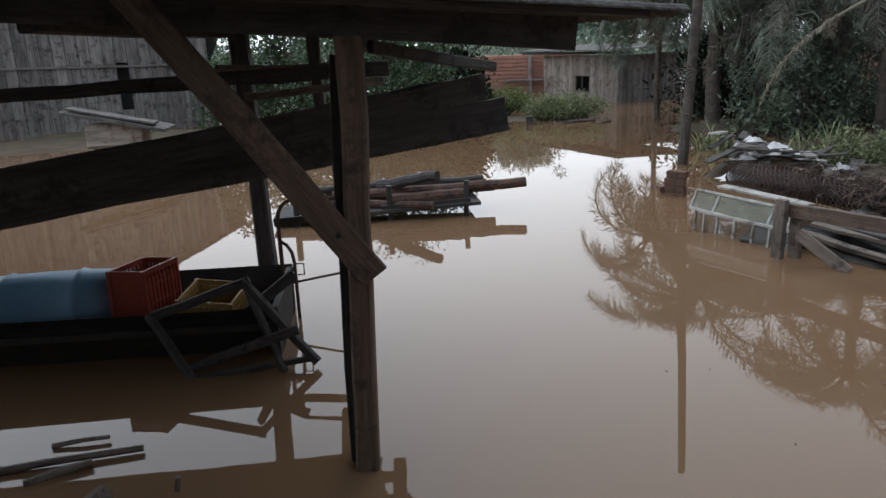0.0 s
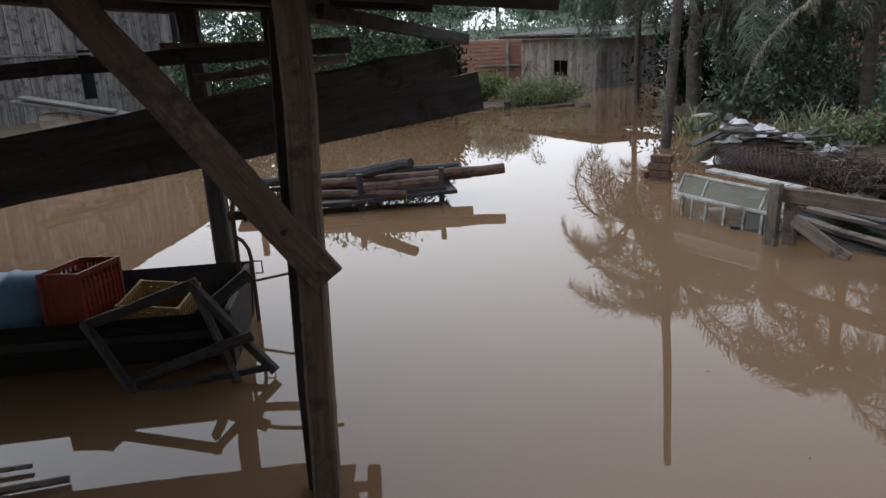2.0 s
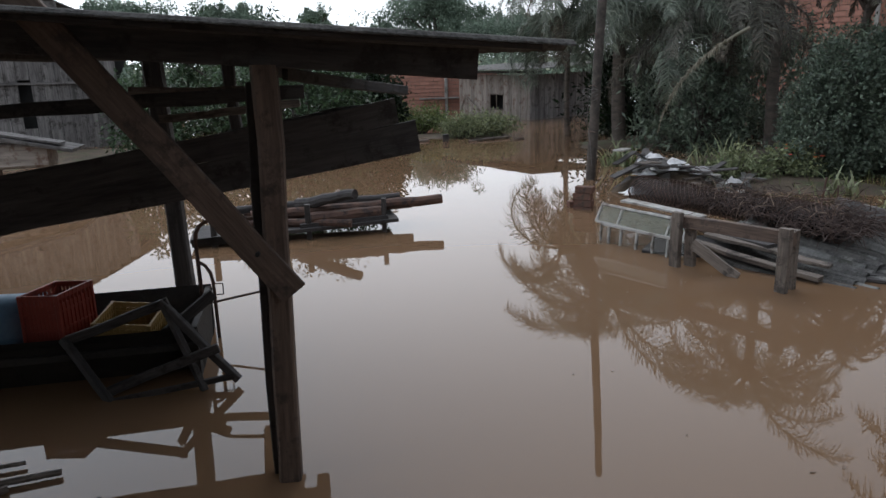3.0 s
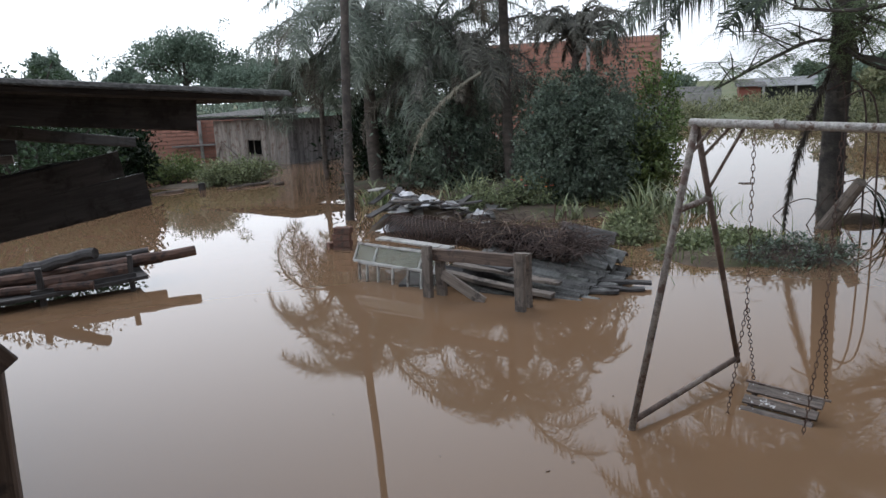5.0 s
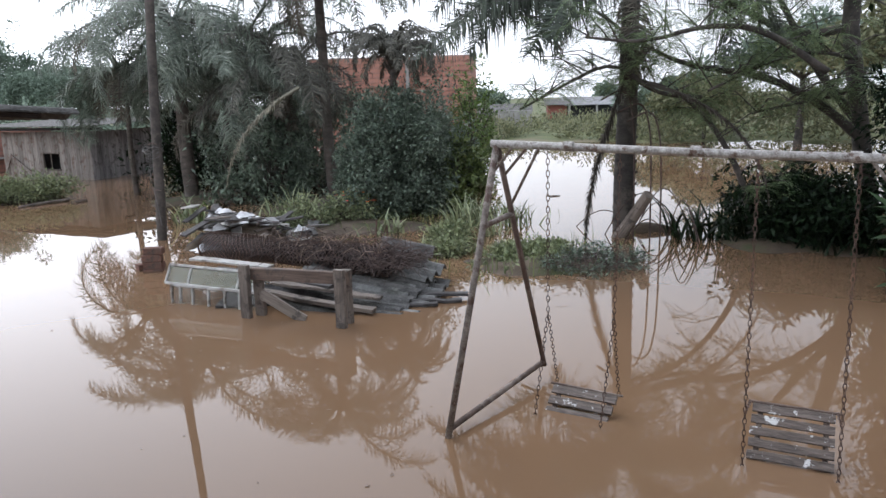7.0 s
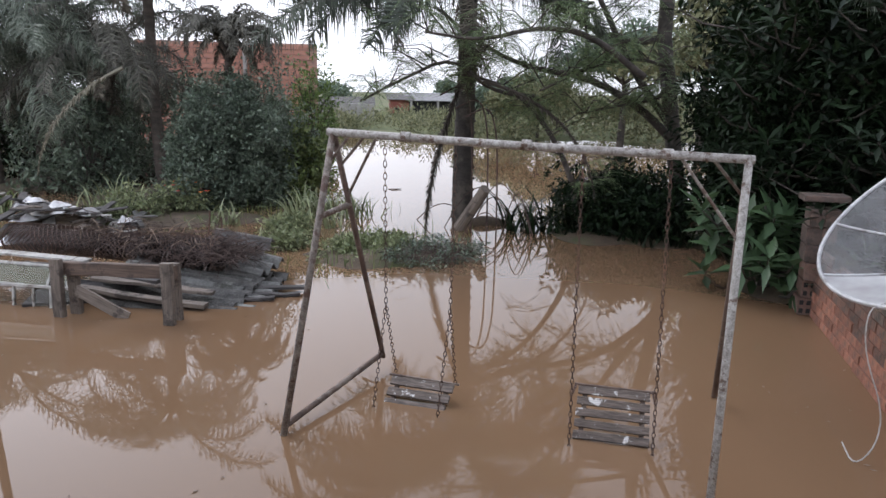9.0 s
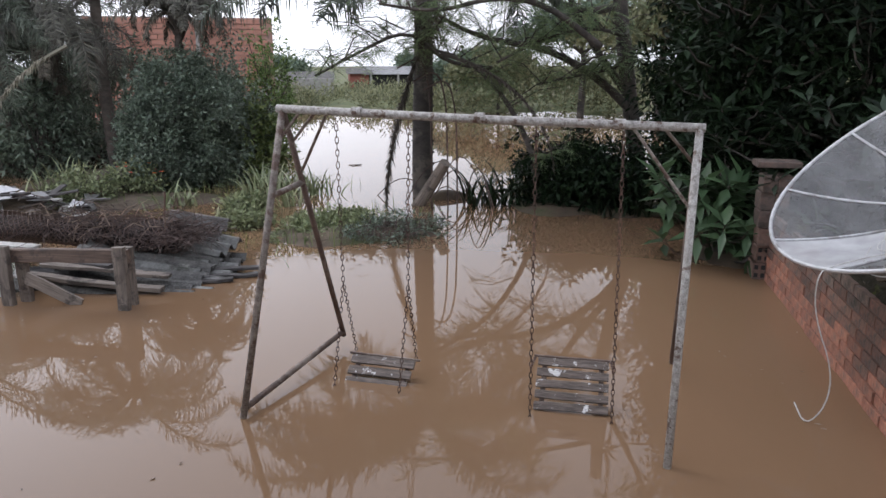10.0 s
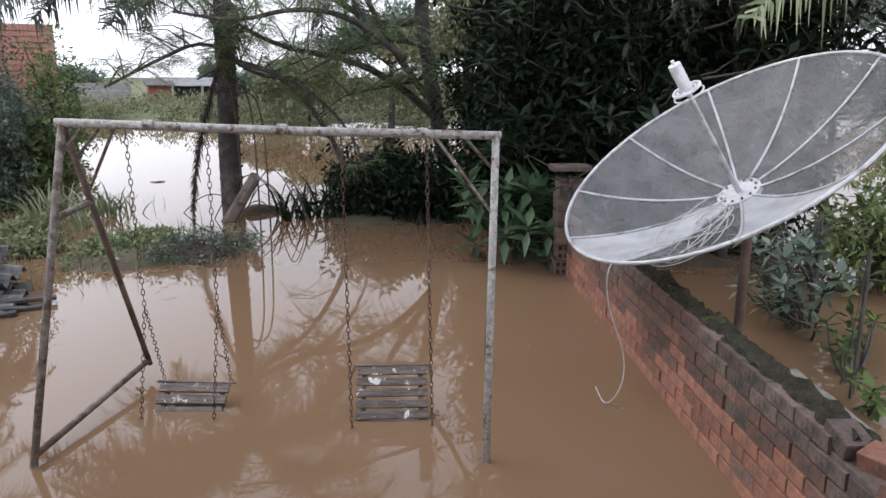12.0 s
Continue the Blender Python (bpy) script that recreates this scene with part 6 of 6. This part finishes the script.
def rosette_tree(name, at, spots, label, leaf=(0.24, 0.075), n=11, seed=1, mat=LEAF_DARK):
    """Loquat-like plant: branches that end in whorls of long leathery leaves."""
    r2 = np.random.default_rng(seed)
    t = thing(name, at, label, "tree", "loquat trees")
    g = Geo()
    P, D, N = [], [], []
    for c in spots:
        c = Vector(c)
        b = Vector((at[0], at[1], c.z - 0.35)).lerp(c, 0.45)
        mid = b.lerp(c, 0.6) + Vector((0, 0, -0.05))
        g.tube([b, mid, c], (0.012, 0.006), 5, False)
        ax = Vector(((c.x - at[0]) * 0.4 + r2.normal() * 0.25, (c.y - at[1]) * 0.4 + r2.normal() * 0.25, 1)).normalized()
        s = ax.cross(Vector((1, 0, 0.2))).normalized()
        u = ax.cross(s)
        for k in range(n):
            a = k * 2.39996 + r2.uniform(-0.3, 0.3)
            e = 0.95 - 1.35 * k / n
            d = (s * math.cos(a) + u * math.sin(a)) * math.cos(e) + ax * math.sin(e)
            P.append(tuple(c - ax * 0.006 * k))
            D.append(tuple(d))
            N.append(tuple(ax * math.cos(e) - (s * math.cos(a) + u * math.sin(a)) * math.sin(e)))
    g.tube([(at[0], at[1], -0.2), (at[0] + 0.05, at[1], 0.8), (at[0], at[1] + 0.06, max(q[2] for q in spots) - 0.2)], (0.05, 0.02) if leaf[0] > 0.15 else (0.014, 0.006), 7, False)
    part("branching", g, BARK, t)
    m = len(P)
    part("foliage", leaves_mesh("foliage", mat, P, D, N, leaf[0] * r2.uniform(0.7, 1.2, m), leaf[1] * r2.uniform(0.8, 1.2, m), 0.2), mat, t)
    return t


r3 = np.random.default_rng(90)
rosette_tree("loquat_tree", (7.0, 1.9, 0), [(6.75 + r3.normal() * 0.28, 1.85 + r3.normal() * 0.3, r3.uniform(0.12, 0.75)) for k in range(46)], "young loquat with large glossy leaves over the water", (0.27, 0.085), 7, seed=1, mat=LEAF_LOQUAT)
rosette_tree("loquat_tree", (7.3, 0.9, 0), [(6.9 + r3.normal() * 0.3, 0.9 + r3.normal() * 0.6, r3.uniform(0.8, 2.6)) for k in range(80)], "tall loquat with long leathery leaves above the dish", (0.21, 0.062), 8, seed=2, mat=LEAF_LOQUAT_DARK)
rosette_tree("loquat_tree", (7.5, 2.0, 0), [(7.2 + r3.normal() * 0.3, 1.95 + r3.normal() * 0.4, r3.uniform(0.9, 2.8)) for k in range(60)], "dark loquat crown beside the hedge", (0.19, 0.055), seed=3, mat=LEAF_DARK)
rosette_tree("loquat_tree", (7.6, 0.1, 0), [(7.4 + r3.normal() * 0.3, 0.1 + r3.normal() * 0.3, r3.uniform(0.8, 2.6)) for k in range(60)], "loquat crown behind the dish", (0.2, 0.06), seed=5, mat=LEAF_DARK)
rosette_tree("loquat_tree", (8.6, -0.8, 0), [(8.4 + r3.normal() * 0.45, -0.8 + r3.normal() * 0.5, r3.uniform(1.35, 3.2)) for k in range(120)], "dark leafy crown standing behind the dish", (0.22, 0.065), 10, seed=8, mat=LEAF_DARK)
rosette_tree("garden_plant", (5.7, -0.55, 0), [(5.75 + r3.normal() * 0.3, -0.42 + r3.normal() * 0.16, r3.uniform(0.1, 0.7)) for k in range(48)], "leafy garden plant standing in water behind the wall", (0.13, 0.05), 9, 4, LEAF_BUSH)
rosette_tree("garden_plant", (4.6, -0.7, 0), [(4.7 + r3.normal() * 0.45, -0.75 + r3.normal() * 0.12, r3.uniform(0.05, 0.25)) for k in range(14)], "low leafy plants along the wall", (0.11, 0.045), 8, 6, LEAF_MID)
shrub("garden_weeds", (7.2, -1.2, 0), (0.7, 0.5, 0.8), 110, 26, (0.09, 0.035), LEAF_LIGHT, "pale green weeds behind the wall", group="shrubs", seed=36, clump=0.17, low=-0.3)
shrub("garden_weeds", (11.5, -3.0, 0), (1.6, 1.2, 1.5), 200, 26, (0.13, 0.05), LEAF_LIGHT, "yellow-green thicket beyond the garden", group="shrubs", seed=37, clump=0.28, low=-0.6)


# ---- trees and scrub on the far banks ----
def far_tree(name, at, height, crown, clumps, label, seed, leaf=0.3, mat=LEAF_FAR, per=34):
    r2 = np.random.default_rng(seed)
    t = thing(name, at, label, "tree", "far trees")
    top = Vector(at) + Vector((0, 0, height * 0.57))
    g = Geo().tube([Vector(at) - Vector((0, 0, 0.5)), Vector(at).lerp(top, 0.5) + Vector((0.1, 0, 0)), top], (height * 0.03, height * 0.014), 8, False)
    nb = max(5, clumps // 14)
    C_ = []
    for k in range(nb):
        a = k * 2.39996
        e = r2.uniform(0.15, 1.2)
        c = top + Vector((math.cos(a) * math.cos(e) * crown, math.sin(a) * math.cos(e) * crown, (math.sin(e) - 0.45) * height * 0.5)) * r2.uniform(0.45, 1)
        g.tube([top - Vector((0, 0, height * 0.15)), top.lerp(c, 0.6) + Vector((0, 0, 0.1)), c], (height * 0.012, height * 0.004), 5, False)
        for j in range(clumps // nb):
            C_.append(tuple(c + Vector((r2.normal() * crown * 0.22, r2.normal() * crown * 0.22, r2.normal() * height * 0.045))))
    part("trunk", g, BARK, t)
    part("crown", leaves_mesh("crown", mat, *clump_leaves(r2, C_, crown * 0.16 * r2.uniform(0.6, 1.3, len(C_)), per, leaf, leaf * 0.5)), mat, t)
    return t


for k, (x, y, h, c) in enumerate(((4.0, 45, 6.6, 3.0), (8.5, 44.5, 5.2, 2.4), (0.8, 45.5, 4.7, 1.7), (-2.9, 45, 5.4, 1.4), (-7.0, 40, 5.6, 1.9), (-12, 38, 6, 2.4), (6.4, 43, 4.4, 2.6), (11.5, 43, 5.0, 2.5), (-17, 36, 6, 2.4),
                                  (14, 34, 5.5, 2.6), (18, 32, 4.0, 2.0))):
    far_tree("far_tree", (x, y, 0), h, c, 230, "green tree on the far bank with layered branches and haze-tinted leaves", 100 + k, 0.15, LEAF_FAR, 110)
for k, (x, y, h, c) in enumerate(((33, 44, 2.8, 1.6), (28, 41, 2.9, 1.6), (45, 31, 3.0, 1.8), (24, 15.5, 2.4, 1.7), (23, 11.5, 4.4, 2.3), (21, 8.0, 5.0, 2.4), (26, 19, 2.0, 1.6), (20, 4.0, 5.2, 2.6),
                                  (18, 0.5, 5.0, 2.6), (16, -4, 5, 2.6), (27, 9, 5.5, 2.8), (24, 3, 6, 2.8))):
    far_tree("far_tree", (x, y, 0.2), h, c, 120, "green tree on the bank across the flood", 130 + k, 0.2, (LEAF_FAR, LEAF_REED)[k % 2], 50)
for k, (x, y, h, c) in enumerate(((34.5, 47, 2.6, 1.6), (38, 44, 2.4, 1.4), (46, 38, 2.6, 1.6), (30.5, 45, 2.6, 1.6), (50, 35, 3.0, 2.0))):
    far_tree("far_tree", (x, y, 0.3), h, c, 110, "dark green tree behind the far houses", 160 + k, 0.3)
shrub("bank_shrub", (11.3, 13.3, 0), (0.55, 0.55, 2.3), 120, 30, (0.11, 0.045), LEAF_MID, "leafy small tree beside the brick house", "tree", "shrubs", seed=51, clump=0.18, low=-0.5)
scr = np.random.default_rng(61)
C_, R_ = [], []
for k in range(1400):
    a = radians(scr.uniform(-32, 57))
    r = 25.5 + abs(scr.normal()) * 7 + 5 * max(0, 1 - abs(math.degrees(a) - 45) / 12)
    C_.append((math.cos(a) * r, math.sin(a) * r, 0.05 + scr.uniform(0, 0.6) * (2.6 if math.degrees(a) < 34 else 1)))
    R_.append(scr.uniform(0.25, 0.6))
me = leaves_mesh("bank_scrub", LEAF_REED, *clump_leaves(scr, C_, np.array(R_), 44, 0.2, 0.06, 0.8))
tagged(new("bank_scrub", me), "reedy scrub along the far bank", "scrub", kind="stuff")
C_, R_ = [], []
for k in range(900):
    a = radians(scr.uniform(60, 128))
    r = 25 + abs(scr.normal()) * 5
    C_.append((math.cos(a) * r, math.sin(a) * r, 0.1 + scr.uniform(0, 1.5)))
    R_.append(scr.uniform(0.3, 0.7))
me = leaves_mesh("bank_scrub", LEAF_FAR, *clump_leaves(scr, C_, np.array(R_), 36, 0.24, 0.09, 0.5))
tagged(new("bank_scrub", me), "scrub and low trees behind the huts", "scrub", kind="stuff")

# ---- brick wall (last: many pieces) ----
WA, WB = Vector((6.38, 1.32, 0)), Vector((2.09, -0.749, 0))
wd = (WB - WA).normalized()
wnr = Vector((-wd.y, wd.x, 0))
if wnr.y > 0:
    wnr = -wnr
brick_wall = thing("brick_wall", tuple(WA), "low crumbling red brick garden wall with a mossy top", "wall")
wl_len = (WB - WA).length
part("mortar_core", Geo().beam(WA + wnr * 0.085 + Vector((0, 0, 0.1)), WB + wnr * 0.085 + Vector((0, 0, 0.1)), 0.15, 0.8, (0, 0, 1), 10, 0.002, 0.02), MORTAR, brick_wall, "dark recessed mortar")
BRICKS = [brick_mesh("brick", 0.21, 0.1, 0.061, m) for m in (BRICK, BRICK_DIRTY, MOULD_BRICK)]
ang = math.atan2(wd.y, wd.x)
random.seed(4)
for r in range(-1, 8):
    for c in range(int(wl_len / 0.22) + 1):
        s = (c + 0.5 * (r % 2) + random.uniform(-0.02, 0.02)) * 0.22
        if s > wl_len - 0.08 or (r == 7 and random.random() < 0.2) or (r == 7 and s > 3.95) or (r == 6 and s > 4.3) or (r == 4 and abs(s - 3.35) < 0.05):
            continue
        grime = r * 0.23 + 0.9 * noise.noise(Vector((s * 1.3, r * 0.25, 5))) + random.uniform(-0.25, 0.25)
        ob = under(new("brick", BRICKS[0 if grime < 0.75 else 1 if grime < 1.4 else 2]), brick_wall)
        p = WA + wd * s + wnr * (0.05 + random.uniform(-0.004, 0.004)) + Vector((0, 0, 0.03 + r * 0.07))
        ob.matrix_basis = Matrix.Translation(p) @ Euler((random.uniform(-0.015, 0.015), random.uniform(-0.01, 0.01), ang + random.uniform(-0.012, 0.012))).to_matrix().to_4x4()


def cap(u, v):
    q = WA + wd * (wl_len - 0.75) * u + wnr * (0.015 + 0.02 * noise.noise(Vector((u * 40, 7, 1))) + 0.135 * v)
    h = 0.55 + 0.025 * math.sin(v * 3.14159) + 0.035 * noise.noise(Vector((u * 26, v * 3, 3))) + 0.03 * noise.noise(Vector((u * 75, v * 5, 9)))
    if v in (0, 1):
        h -= 0.06
    return (q.x, q.y, h)


part("moss_cap", Geo().grid(cap, 260, 10), MOSS, brick_wall, "uneven dark moss along the top", True)
slab = Geo().beam(WB - wd * 1.5 + wnr * 0.21 + Vector((0, 0, 0.47)), WB - wd * 0.98 + wnr * 0.22 + Vector((0, 0, 0.45)), 0.12, 0.045, (0, 0, 1), 4, 0.008)
solo("stone_slab", slab, LICHEN_STONE, "mossy stone slab lying behind the wall", "slab")

for k in range(5):
    p = WB - wd * (0.8 - 0.13 * k) + wnr * (0.06 + 0.04 * (k % 2)) + Vector((0, 0, 0.545 - 0.025 * k + 0.015 * (k % 2)))
    ob = under(new("brick", BRICKS[(2, 0, 1, 0, 2)[k]]), brick_wall)
    ob.matrix_basis = Matrix.Translation(p) @ Euler((0.2 * math.sin(k * 2.0), 0.25 * math.cos(k * 1.7), ang + 0.9 * math.sin(k * 2.6))).to_matrix().to_4x4() @ Matrix.Scale(0.6, 4, (1, 0, 0))

# pillar of hollow bricks at the far end of the wall
pillar = thing("hollow_brick_pillar", (6.32, 1.42, 0), "stack of hollow clay bricks at the end of the wall", "pillar")
pc = WA - wd * 0.08 + wnr * 0.02
for r in range(-1, 6):
    for sgn in (-1, 1):
        g = Geo().beam((-0.1, 0, 0), (0.1, 0, 0), 0.105, 0.135, (0, 0, 1), 1, 0, 0.07)
        o = pc + wnr * 0.055 * sgn + Vector((0.012 * math.sin(r * 2.1), 0.012 * math.cos(r * 1.7), 0.07 + r * 0.142))
        ob = part("hollow_brick", g, HOLLOW if r < 3 else MOULD_BRICK, pillar)
        ob.matrix_basis = Matrix.Translation(o) @ Euler((0, 0, math.atan2(-wd.y, -wd.x))).to_matrix().to_4x4()
        for yy in ((-0.026, 0.026) if r < 2 else ()):
            for zz in (-0.033, 0.033):
                # flat black plates stand for the shade inside the holes
                hole = Geo().beam((-0.1015, yy, zz), (-0.099, yy, zz), 0.03, 0.036, (0, 0, 1), 1, 0, 0.1)
                part("hole", hole, BLACK, ob).matrix_parent_inverse = Matrix.Identity(4)
part("cap_slab", Geo().beam(pc - wnr * 0.16 + Vector((0, 0, 0.93)), pc + wnr * 0.16 + Vector((0, 0, 0.93)), 0.24, 0.045), MOULD_BRICK, pillar)
